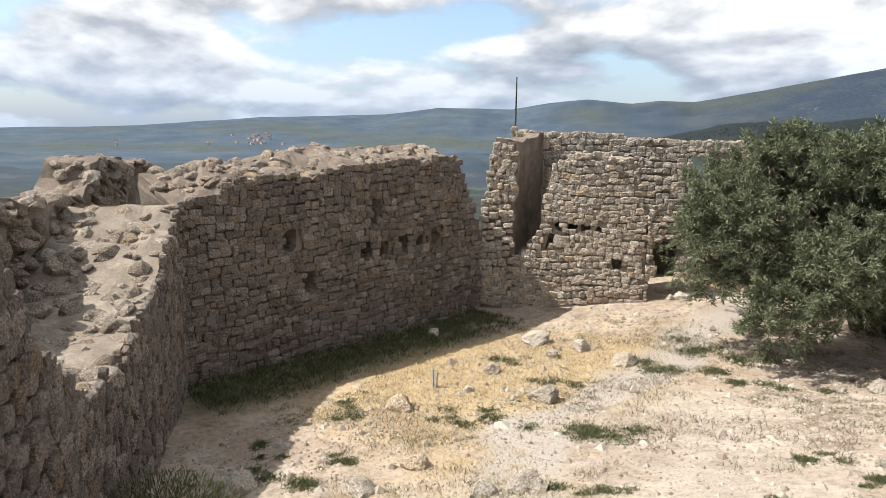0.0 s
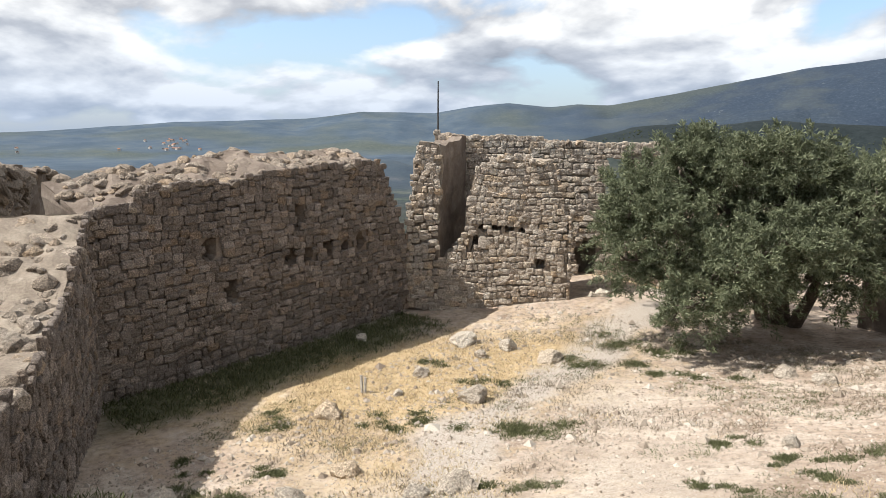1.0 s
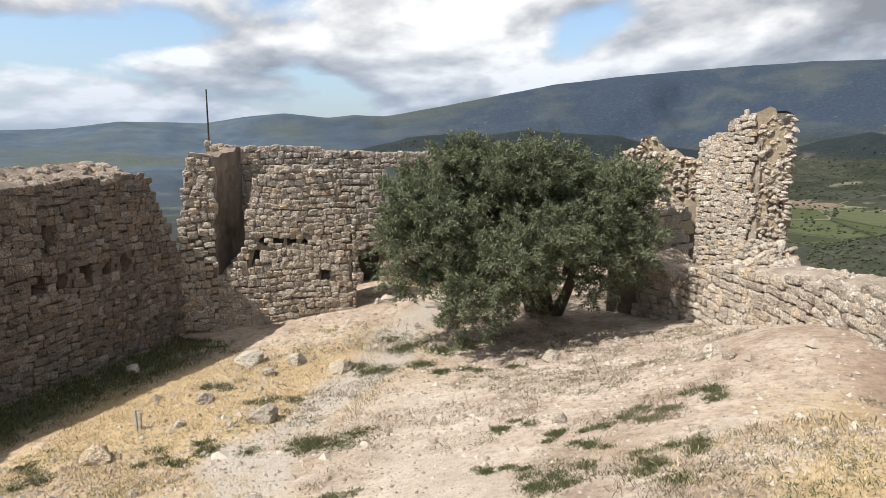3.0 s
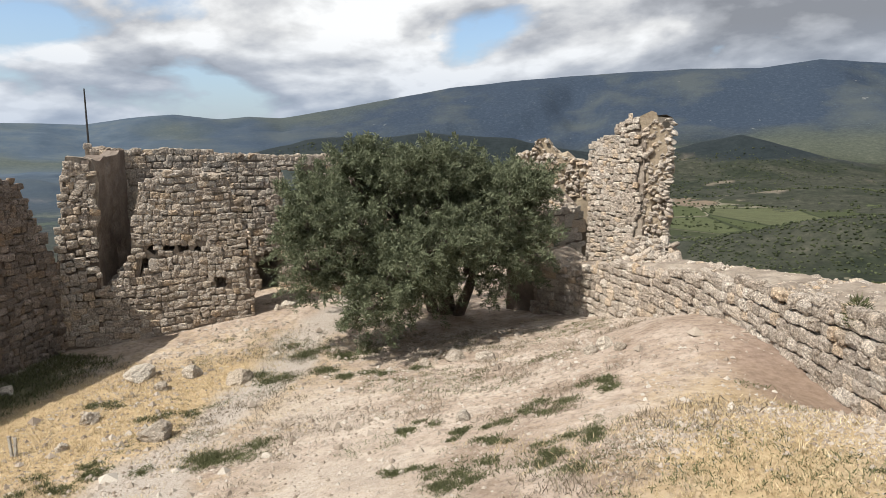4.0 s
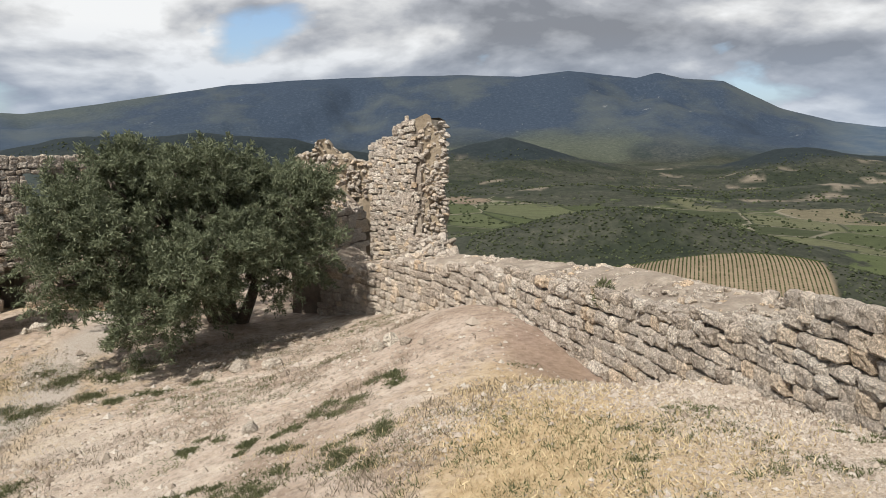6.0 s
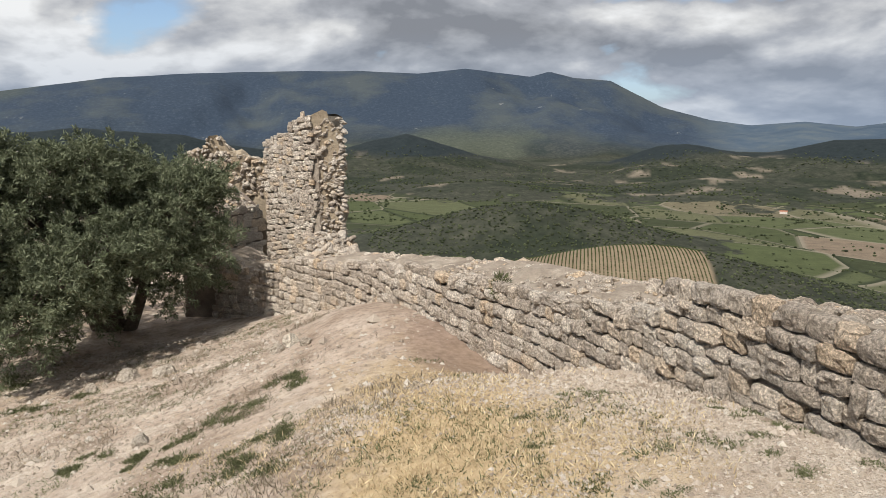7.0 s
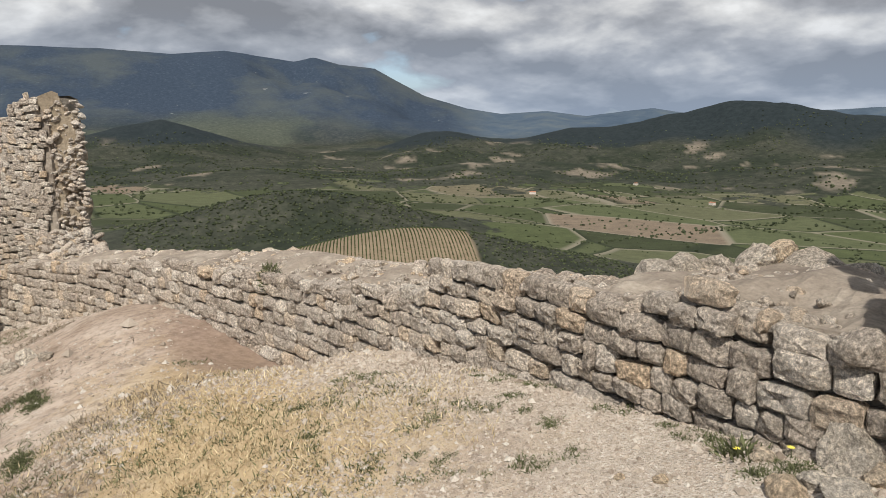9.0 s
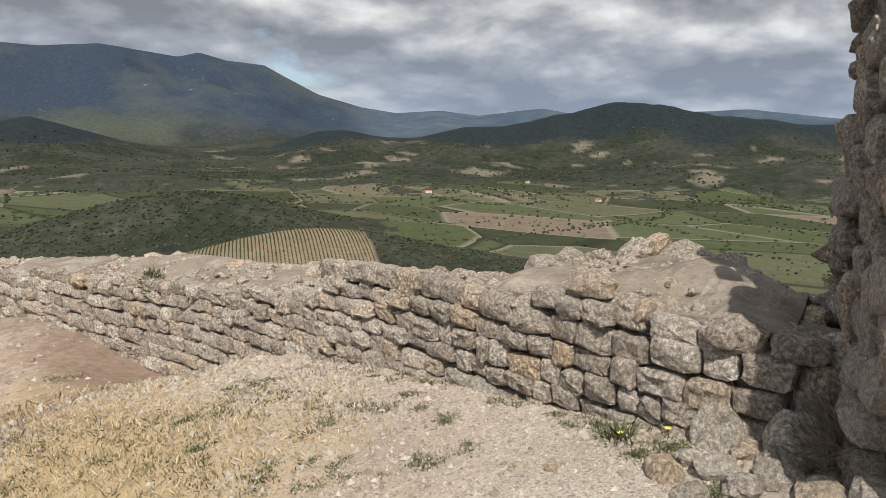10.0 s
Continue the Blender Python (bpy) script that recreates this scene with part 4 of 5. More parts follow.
def build_southeast():
    base = base_of(F_SE)
    core = wall_core("wall_southeast", F_SE, base, T_SE, 1.3, M_MORTAR, "tall crumbling wall end with overhanging stones", seed=20, step=0.12, rough=0.10, vstep=0.14)
    st = course_stones(F_SE, base, T_SE, 0.2, 0.22, 0.12, random.Random(71), lambda s, z, dw, dh: random.Random(int(s * 31 + z * 77)).random() < 0.35, wild=1.2)
    r = random.Random(72)
    for z, k in ((2.05, 0.2), (2.2, 0.2), (0.92, 0.36), (0.6, 0.45), (0.4, 0.5), (2.75, 0.2), (0.35, 0.34), (0.75, 0.42), (1.12, 0.3), (1.62, 0.16), (1.95, 0.24), (2.2, 0.2), (2.5, 0.24), (0.55, 0.3), (1.3, 0.2), (1.8, 0.18)):
        m = Matrix.Translation((4.58 + r.uniform(-0.05, 0.05), 0.97 + r.uniform(-0.04, 0.04), z)) @ pose(0, 0, 0, r.uniform(-40, 40), r.uniform(-40, 40), r.uniform(0, 360)) @ Matrix.Diagonal((k * 1.2, k, k * 0.8, 1))
        st.append(("rubble", r.randrange(len(RUBBLE)), m))
    lay(st, core, M_STONE, M_STONE_J, 200)


build_southeast()

# ---------------------------------------------------------------- loose rocks in the yard
M_ROCK = stone_material("pale_rock", (0.30, 0.262, 0.218), (0.40, 0.356, 0.302), (0.51, 0.466, 0.402), lichen=(0.38, 0.32, 0.245))


def rock(x, y, size, seed, label, tall=0.7):
    r = random.Random(seed)
    bm = bmesh.new()
    bmesh.ops.create_icosphere(bm, subdivisions=3, radius=0.5)
    o = Vector((r.uniform(-20, 20), r.uniform(-20, 20), 0))
    cuts = [(Vector((r.uniform(-1, 1), r.uniform(-1, 1), r.uniform(-0.3, 1))).normalized(), r.uniform(0.27, 0.42)) for _ in range(7)]
    for v in bm.verts:
        for nrm, d in cuts:
            over = v.co.dot(nrm) - d
            if over > 0:
                v.co -= nrm * over
        v.co *= 1 + 0.16 * noise.noise(v.co * 2.4 + o) + 0.18 * noise.noise(v.co * 6 + o) + 0.07 * noise.noise(v.co * 15 + o)
        v.co.z *= tall
        v.co *= size
    ob = new("rock", mesh_of("rock", bm, M_ROCK))
    z = float(lie(np.array([x]), np.array([y]))[0])
    ob.matrix_world = pose(x, y, z + size * tall * 0.16, r.uniform(-12, 12), r.uniform(-12, 12), r.uniform(0, 360))
    return tagged(ob, label, "rock", "loose rocks in the yard")


ROCKS_FAR = [(-7.84, 6.83, 0.52), (-6.36, 8.79, 0.55), (-8.57, 11.46, 0.71), (-7.68, 10.92, 0.32), (-7.53, 11.73, 0.44), (-6.41, 11.59, 0.60), (-7.97, 9.34, 0.36),
             (-10.59, 10.32, 0.37), (-7.61, 8.27, 0.22), (-5.92, 5.39, 0.38), (-4.22, 5.51, 0.48), (-4.53, 5.13, 0.34), (-5.76, 4.39, 0.43), (-7.05, 3.46, 0.6),
             (-2.76, 12.26, 0.26), (-2.19, 12.32, 0.39), (-1.51, 11.96, 0.43), (-1.31, 7.97, 0.24), (0.35, 10.28, 0.28), (0.58, 10.34, 0.33), (0.77, 9.92, 0.22), (-7.5, 15.75, 0.26), (-7.25, 15.85, 0.4), (-8.1, 17.4, 0.35)]
for i, (x, y, s) in enumerate(ROCKS_FAR):
    rock(x, y, s, 100 + i, "pale weathered limestone rock bedded in dry grass" if x < -5 else "pale limestone rock lying on the gravel", 0.55 if i in (2, 5) else 0.8)
ROCKS_NEAR = [(3.2, 1.5, 0.17), (3.38, 1.42, 0.2), (3.04, 1.05, 0.3), (3.3, 1.02, 0.26), (3.38, 1.16, 0.42), (3.07, 1.2, 0.2), (3.2, 0.5, 0.3), (2.89, 1.22, 0.28), (3.3, 0.85, 0.3), (3.42, 0.82, 0.42),
              (3.1, 0.8, 0.3), (2.95, 0.9, 0.25), (3.0, 0.6, 0.3), (2.7, 1.73, 0.1), (2.6, 1.9, 0.08), (2.75, 1.05, 0.2), (3.3, 1.7, 0.1)]
for i, (x, y, s) in enumerate(ROCKS_NEAR):
    rock(x, y, s * 0.8, 140 + i, "fallen limestone block at the foot of the wall", 0.62 if s < 0.33 else 1.05)
# boulders bedded in the top of the low wall
for i, (x, y, z, s) in enumerate([(4.45, 3.1, 0.66, 0.4), (4.6, 2.95, 0.70, 0.42), (4.75, 2.75, 0.74, 0.42), (4.9, 2.55, 0.82, 0.4), (5.0, 2.45, 0.86, 0.34), (4.95, 2.2, 0.74, 0.5), (5.0, 1.9, 0.72, 0.46), (4.7, 2.4, 0.72, 0.3), (4.25, 1.05, 0.62, 0.42)]):
    ob = rock(x, y, s, 170 + i, "rough boulder bedded in the thick wall top", 0.7)
    ob.matrix_world = pose(x, y, z - 0.07, 8 * i, 5, 50 * i)


# ---------------------------------------------------------------- olive tree
def leaf_material(name, dark, light):
    m, add, link = material(name)
    rnd = add("ShaderNodeNewGeometry").outputs["Random Per Island"]
    c = ramp(add, link, rnd, [(0.0, dark), (0.7, light), (1.0, tuple(min(1, v * 1.3) for v in light))])
    b = add("ShaderNodeBsdfPrincipled", Roughness=0.8)
    b.inputs["Specular IOR Level"].default_value = 0.08
    link(c, b.inputs["Base Color"])
    t = add("ShaderNodeBsdfTranslucent")
    link(c, t.inputs[0])
    mx = add("ShaderNodeMixShader")
    mx.inputs[0].default_value = 0.28
    link(b.outputs[0], mx.inputs[1])
    link(t.outputs[0], mx.inputs[2])
    o = add("ShaderNodeOutputMaterial")
    link(mx.outputs[0], o.inputs[0])
    return m


M_OLIVE = leaf_material("olive_leaf", (0.085, 0.10, 0.052), (0.19, 0.21, 0.135))
M_STRAW = leaf_material("straw", (0.36, 0.275, 0.158), (0.57, 0.472, 0.305))
M_WEED = leaf_material("weed", (0.058, 0.068, 0.031), (0.14, 0.148, 0.076))
M_DRY = leaf_material("dry_twigs", (0.14, 0.112, 0.083), (0.27, 0.228, 0.17))
M_BARK, add, link = material("bark")
n1 = noise_of(add, link, 14.0, 8, 0.7, "World")
finish(M_BARK, add, link, ramp(add, link, n1, [(0.3, (0.05, 0.04, 0.03)), (0.7, (0.16, 0.135, 0.11))]), 0.95, n1, 0.8, 0.03)


def blades(centres, dirs, length, width, rs, curl=0.25):
    """Leaf-shaped slips, four points each, from arrays of roots and directions."""
    n = len(centres)
    side = np.cross(dirs, rs.normal(size=(n, 3)))
    side /= np.linalg.norm(side, axis=1, keepdims=True) + 1e-9
    up = np.cross(side, dirs)
    L, W = length[:, None], width[:, None]
    p = np.stack([centres, centres + dirs * L * 0.5 + side * W * 0.5 + up * L * curl * 0.2, centres + dirs * L - up * L * curl * 0.3, centres + dirs * L * 0.5 - side * W * 0.5 + up * L * curl * 0.2], 1)
    return p.reshape(-1, 3)


def slips_object(name, pts, mat, parent=None, label="", category="", kind=""):
    n = len(pts) // 4
    me = bpy.data.meshes.new(name)
    me.vertices.add(len(pts))
    me.vertices.foreach_set("co", pts.astype(np.float32).reshape(-1))
    me.loops.add(4 * n)
    me.loops.foreach_set("vertex_index", np.arange(4 * n))
    me.polygons.add(n)
    me.polygons.foreach_set("loop_start", np.arange(n) * 4)
    me.update(calc_edges=True)
    me.validate()
    me.materials.append(mat)
    ob = new(name, me)
    if parent:
        ob.parent = parent
    return tagged(ob, label, category, kind=kind)


def limb(bm, path, r0, r1, seed):
    """A tapered, slightly knotted limb along a list of points."""
    rings = []
    n = len(path)
    for i, p in enumerate(path):
        d = (path[min(i + 1, n - 1)] - path[max(i - 1, 0)]).normalized()
        s = d.orthogonal().normalized()
        t = d.cross(s)
        r = r0 + (r1 - r0) * i / (n - 1)
        rings.append([bm.verts.new(p + (s * math.cos(a) + t * math.sin(a)) * r * (1 + 0.25 * noise.noise(p * 6 + Vector((math.cos(a), math.sin(a), seed))))) for a in [2 * math.pi * k / 8 for k in range(8)]])
    for a, b in zip(rings, rings[1:]):
        for k in range(8):
            bm.faces.new((a[k], a[(k + 1) % 8], b[(k + 1) % 8], b[k]))
    bm.faces.new(rings[-1])


LOBES = [(-6.31, 15.56, -0.16, 1.22, 1.70), (-4.72, 16.53, 0.45, 1.42, 1.55), (-3.26, 17.08, 0.25, 1.6, 1.45), (-1.95, 17.29, 0.2, 1.3, 1.15), (-4.36, 14.97, -1.41, 1.13, 1.05),
         (-1.25, 16.95, -0.76, 0.8, 0.8), (-3.16, 16.69, 1.10, 0.87, 0.85), (-0.9, 16.97, 0.75, 0.5, 0.4), (-6.39, 15.10, -1.17, 0.84, 0.75), (-5.56, 16.58, 1.05, 0.90, 0.88),
         (-3.4, 15.3, -0.7, 1.0, 1.0), (-2.4, 15.9, -0.5, 0.9, 0.9), (-5.2, 15.0, -0.4, 1.0, 1.0),
         (-4.6, 14.6, -1.95, 0.8, 0.6), (-2.2, 18.6, 0.1, 1.7, 1.5), (-4.6, 19.0, 0.2, 1.9, 1.6), (-6.6, 18.0, -0.2, 1.6, 1.5)]


LOBES = [(x * 0.87, y * 0.87, EYE + (z - EYE) * 0.87 - 0.12, a * 0.74, c * 0.70) for x, y, z, a, c in LOBES]
LOBES += [(-2.75, 14.94, -0.80, 0.71, 0.58), (-1.58, 14.90, -0.99, 0.77, 0.64), (-3.37, 14.19, -0.86, 0.75, 0.75), (-4.82, 13.35, -0.71, 0.73, 0.73),
          (-3.93, 13.43, -1.63, 0.66, 0.48), (-3.15, 14.24, -1.64, 0.44, 0.44)]
_r = random.Random(77)
LOBES += [(x + a * _r.uniform(-0.75, 0.75), y - a * _r.uniform(-0.2, 0.7), z + c * _r.uniform(0.0, 0.7), a * _r.uniform(0.22, 0.40), c * _r.uniform(0.22, 0.40)) for x, y, z, a, c in LOBES[:13] for _ in range(3)]


def olive_tree():
    r, rs = random.Random(5), np.random.RandomState(5)
    root = Vector((-3.3, 17.0, ground_at(-3.3, 17.0)))
    top = new("olive_tree")
    top.location = root
    tagged(top, "bushy grey-green olive tree with several low stems", "tree")
    bm = bmesh.new()
    for k, (dx, dy) in enumerate(((0.0, 0.0), (0.35, -0.1), (-0.3, 0.15), (0.15, 0.3))):
        x, y, z, a, c = LOBES[(2, 3, 1, 6)[k]]
        start, end = Vector((dx, dy, -0.15)), Vector((x, y, z)) - root
        mid = start.lerp(end, 0.45) + Vector((r.uniform(-0.25, 0.25), r.uniform(-0.25, 0.25), 0.35))
        path = [start.lerp(mid, t).lerp(mid.lerp(end, t), t) for t in [i / 7 for i in range(8)]]
        limb(bm, path, 0.16, 0.05, k)
    part("trunk", bm, M_BARK, top, "dark gnarled stems")
    for k, (x, y, z, a, c) in enumerate(LOBES):
        bm = bmesh.new()
        end = Vector((x, y, z)) - root
        start = Vector((0.1, 0, 0.9)).lerp(end, 0.35)
        mid = start.lerp(end, 0.5) + Vector((0, 0, 0.25))
        limb(bm, [start.lerp(mid, t).lerp(mid.lerp(end, t), t) for t in [i / 5 for i in range(6)]], 0.06, 0.02, 10 + k)
        for _ in range(5 if k < 27 else 2):
            e2 = end + Vector((r.uniform(-a, a), r.uniform(-a, a), r.uniform(-c, c))) * 0.7
            limb(bm, [end.lerp(e2, t) + Vector((0, 0, 0.1 * math.sin(3 * t))) for t in (0, 0.3, 0.6, 1)], 0.022, 0.008, k)
        part("branch", bm, M_BARK, top)
        # leafy twigs, denser near the lobe's skin, with open gaps between the bunches
        n_s = int(16 + 190 * a * c)
        u = rs.normal(size=(n_s, 3))
        u /= np.linalg.norm(u, axis=1, keepdims=True)
        rad = rs.uniform(0.3, 1.05, size=(n_s, 1)) ** 0.6
        bun = np.array([x, y, z]) - np.array(root) + u * rad * np.array([a, a * 0.95, c])
        pts = []
        for b, d in zip(bun, u):
            if noise.noise(Vector(b) * 1.9 + Vector((3.1, 0.4, 7.7))) < -0.06:
                continue
            m = rs.randint(60, 105)
            way = d * 0.7 + rs.normal(size=3) * 0.35 + np.array([0, 0, 0.45])
            way /= np.linalg.norm(way)
            at = rs.uniform(0, 1, (m, 1)) ** 0.8
            size = rs.uniform(0.28, 0.6)
            off = way * at * size + rs.normal(size=(m, 3)) * 0.055 * (1.3 - at) - np.array([0, 0, 0.10]) * at**2
            dr = way * 0.55 + rs.normal(size=(m, 3)) * 0.6
            dr /= np.linalg.norm(dr, axis=1, keepdims=True)
            keep = (b + off)[:, 2] + root.z > -2.75 + 0.18 * (b[0] + 1.5)
            pts.append(blades((b + off)[keep], dr[keep], rs.uniform(0.07, 0.13, keep.sum()), rs.uniform(0.018, 0.03, keep.sum()), rs))
        if pts:
            slips_object("crown", np.concatenate(pts), M_OLIVE, top)
    return top


olive_tree()


# ---------------------------------------------------------------- grass, weeds, pebbles
def tufts(xy, height, width, per, lean, rs):
    """Upright slips from the ground at each place."""
    n = len(xy)
    c = np.repeat(xy, per, 0) + rs.normal(size=(n * per, 2)) * np.repeat(width, per)[:, None]
    z = lie(c[:, 0], c[:, 1]) - 0.01
    d = rs.normal(size=(n * per, 3)) * lean
    d[:, 2] = 1
    d /= np.linalg.norm(d, axis=1, keepdims=True)
    h = np.repeat(height, per) * rs.uniform(0.5, 1.2, n * per)
    return blades(np.column_stack([c, z]), d, h, h * 0.06 + 0.004, rs, 0.6)


def spread(n, x0, x1, y0, y1, rs):
    return np.column_stack([rs.uniform(x0, x1, n), rs.uniform(y0, y1, n)])


def build_grass():
    rs = np.random.RandomState(9)
    p = spread(60000, -11.5, 3.6, 2.5, 20.5, rs)
    want = straw_at(p[:, 0], p[:, 1]) + 0.9 * fbm(p[:, 0], p[:, 1], 1.3, 4, 3) - 0.8 * heap_at(p[:, 0], p[:, 1])
    p = p[(want > 0.55 + rs.uniform(-0.25, 0.35, len(p))) & (outside(p[:, 0], p[:, 1]) == 0)][:14000]
    slips_object("dry_grass", tufts(p, rs.uniform(0.03, 0.085, len(p)), np.full(len(p), 0.06), 8, 0.75, rs), M_STRAW, label="sparse straw-coloured dry grass", category="grass", kind="stuff")
    q = spread(14000, -10, 3.5, 1.0, 18, rs)
    q = q[fbm(q[:, 0], q[:, 1], 1.3, 4, 13) > 0.2 + 0.5 * heap_at(q[:, 0], q[:, 1])]
    slips_object("dry_weeds", tufts(q, rs.uniform(0.04, 0.12, len(q)), np.full(len(q), 0.06), 8, 0.7, rs), M_DRY, label="withered brown weeds on gravel", category="weeds", kind="stuff")


GREEN_FAR = [(-4.90, 13.26, 0.89), (-5.17, 11.89, 0.94), (-3.92, 12.04, 0.69), (-4.64, 7.92, 1.04), (-0.50, 7.69, 0.57), (-1.17, 7.47, 0.35), (0.16, 6.36, 0.36), (-0.35, 5.78, 0.56),
             (-0.88, 6.84, 0.26), (-2.00, 8.10, 0.39), (0.36, 8.33, 0.46), (-1.66, 6.38, 0.32), (-1.05, 5.98, 0.47), (-8.24, 6.11, 0.57), (-7.98, 4.37, 0.34), (-6.59, 9.77, 0.54),
             (-8.27, 10.02, 0.47), (-6.82, 6.88, 0.45), (-6.52, 7.48, 0.65), (-6.81, 4.83, 0.40), (-6.98, 4.08, 0.62), (-3.88, 5.89, 0.48), (-5.73, 13.33, 0.78)]
GREEN_NEAR = [(2.63, 3.43, 0.40), (2.97, 3.15, 0.24), (2.95, 2.68, 0.15), (2.65, 4.76, 0.30), (1.89, 3.99, 0.17), (2.42, 2.39, 0.16), (2.58, 2.28, 0.16), (2.30, 4.60, 0.24),
              (1.97, 3.06, 0.25), (2.04, 2.78, 0.20), (3.27, 1.85, 0.14), (3.45, 4.1, 0.2), (3.43, 3.7, 0.2), (3.42, 3.3, 0.22), (3.4, 2.55, 0.2), (3.36, 2.0, 0.2), (3.3, 1.7, 0.22), (3.2, 1.35, 0.25), (2.95, 1.4, 0.2), (2.85, 0.95, 0.22)]


def build_weeds():
    rs = np.random.RandomState(10)
    for x, y, s in GREEN_FAR + GREEN_NEAR:
        near = (x, y, s) in GREEN_NEAR
        n = int(50 + 330 * s) if near else int(120 + 680 * s)
        h = 0.026 + 0.03 * s if near else 0.036 + 0.03 * s
        # an uneven patch: a few overlapping bunches
        hubs = np.array([x, y]) + rs.normal(size=(5, 2)) * np.array([s * 0.5, s * 0.34])
        c = hubs[rs.randint(0, 5, n)] + rs.normal(size=(n, 2)) * s * 0.15
        slips_object("weed_patch", tufts(c, rs.uniform(0.6, 1.3, n) * h, np.full(n, 0.02), 7, 0.9, rs), M_WEED, label="low green weeds growing in the gravel", category="weeds", kind="stuff")
    q = spread(15000, -9.5, 3.4, 1.6, 14.5, rs)
    q = q[(fbm(q[:, 0], q[:, 1], 1.1, 4, 17) + 0.18 * straw_at(q[:, 0], q[:, 1]) > 0.23 + 0.5 * heap_at(q[:, 0], q[:, 1]))]
    slips_object("green_weeds", tufts(q, rs.uniform(0.03, 0.07, len(q)), np.full(len(q), 0.05), 14, 1.0, rs), M_WEED, label="scattered low green weeds on stony ground", category="weeds", kind="stuff")
    # grass in the shade of the west wall
    p = spread(3500, -11.35, -9.6, 4.6, 12.6, rs)
    p = p[rs.uniform(size=len(p)) < 1.3 - (p[:, 0] + 11.35) / 1.6]
    slips_object("shade_grass", tufts(p, rs.uniform(0.05, 0.16, len(p)), np.full(len(p), 0.05), 8, 0.6, rs), M_WEED, label="green grass at the foot of the wall", category="grass", kind="stuff")
    # dry shrub by the fallen blocks, dark shrub at the breached wall, tuft on the low wall
    for (x, y, z, a, c, n, mat, what) in ((3.42, 0.55, 0.34, 0.28, 0.18, 5200, M_DRY, "dry grey twiggy shrub beside fallen blocks"), (-6.2, 2.2, -2.2, 0.85, 0.45, 5000, M_WEED, "dark green shrub at the foot of the wall"),
                                          (3.08, 7.75, -0.12, 0.10, 0.17, 420, M_WEED, "dark weed rooted in the low wall"),                                           (3.22, 1.6, 0.04, 0.15, 0.04, 380, M_WEED, "small green weed among fallen blocks")):
        u = rs.normal(size=(n, 3))
        u /= np.linalg.norm(u, axis=1, keepdims=True)
        c0 = np.array([x, y, z]) + u * rs.uniform(0, 1, (n, 1)) ** 0.5 * np.array([a, a, c])
        d = u + rs.normal(size=(n, 3)) * 0.5 + np.array([0, 0, 0.5])
        d /= np.linalg.norm(d, axis=1, keepdims=True)
        slips_object("shrub", blades(c0, d, rs.uniform(0.05, 0.12, n), rs.uniform(0.008, 0.018, n) * (0.4 if mat is M_DRY else 1.0), rs), mat, label=what, category="shrub")


def build_pebbles():
    rs = np.random.RandomState(12)
    octa = np.array([(1, 0, 0), (0, 1, 0), (-1, 0, 0), (0, -1, 0), (0, 0, 0.8), (0, 0, -0.5)], float)
    tri = np.array([(0, 1, 4), (1, 2, 4), (2, 3, 4), (3, 0, 4), (1, 0, 5), (2, 1, 5), (3, 2, 5), (0, 3, 5)])
    p = np.concatenate([spread(60000, 0.3, 3.7, 0.9, 6.5, rs), spread(34000, -9, 3.4, 3.0, 15, rs), spread(1800, -9, 3.2, 2.0, 15, rs)])
    keep = fbm(p[:, 0], p[:, 1], 1.5, 3, 21) + 0.4 - 0.5 * straw_at(p[:, 0], p[:, 1]) - 0.6 * heap_at(p[:, 0], p[:, 1]) > rs.uniform(-0.3, 0.5, len(p))
    p = p[keep & (outside(p[:, 0], p[:, 1]) == 0)]
    n = len(p)
    d = np.hypot(p[:, 0], p[:, 1])
    size = np.clip(rs.lognormal(-4.95, 0.6, n), 0.004, 0.05) * np.clip(d / 5, 0.8, 2.0)
    size = np.where(np.arange(n) > n - 800, size * 2.2, size)
    v = octa[None] * rs.uniform(0.6, 1.3, (n, 6, 3)) * size[:, None, None]
    a = rs.uniform(0, 6.28, n)
    c, s = np.cos(a)[:, None], np.sin(a)[:, None]
    x, y = v[:, :, 0] * c - v[:, :, 1] * s, v[:, :, 0] * s + v[:, :, 1] * c
    verts = np.stack([x + p[:, :1], y + p[:, 1:], v[:, :, 2] * 0.95 + lie(p[:, 0], p[:, 1])[:, None] + size[:, None] * 0.1], -1).reshape(-1, 3)
    faces = (tri[None] + 6 * np.arange(n)[:, None, None]).reshape(-1, 3)
    me = bpy.data.meshes.new("gravel")
    me.from_pydata(verts.tolist(), [], faces.tolist())
    me.materials.append(M_PEBBLE)
    tagged(new("gravel", me), "scattered pale limestone pebbles on bare earth", "gravel", kind="stuff")


M_PEBBLE, add, link = material("pebble")
n1 = noise_of(add, link, 60.0, 4, 0.6, "World")
c = ramp(add, link, add("ShaderNodeNewGeometry").outputs["Random Per Island"], [(0.0, (0.20, 0.16, 0.125)), (0.4, (0.34, 0.29, 0.235)), (0.75, (0.39, 0.34, 0.285)), (1.0, (0.47, 0.43, 0.37))])
finish(M_PEBBLE, add, link, mixed(add, link, 0.4, c, ramp(add, link, n1, [(0.4, (0.7, 0.68, 0.65)), (0.6, (1.1, 1.1, 1.1))]), "MULTIPLY"), 0.9, n1, 0.5, 0.01)
build_grass()
build_weeds()
build_pebbles()

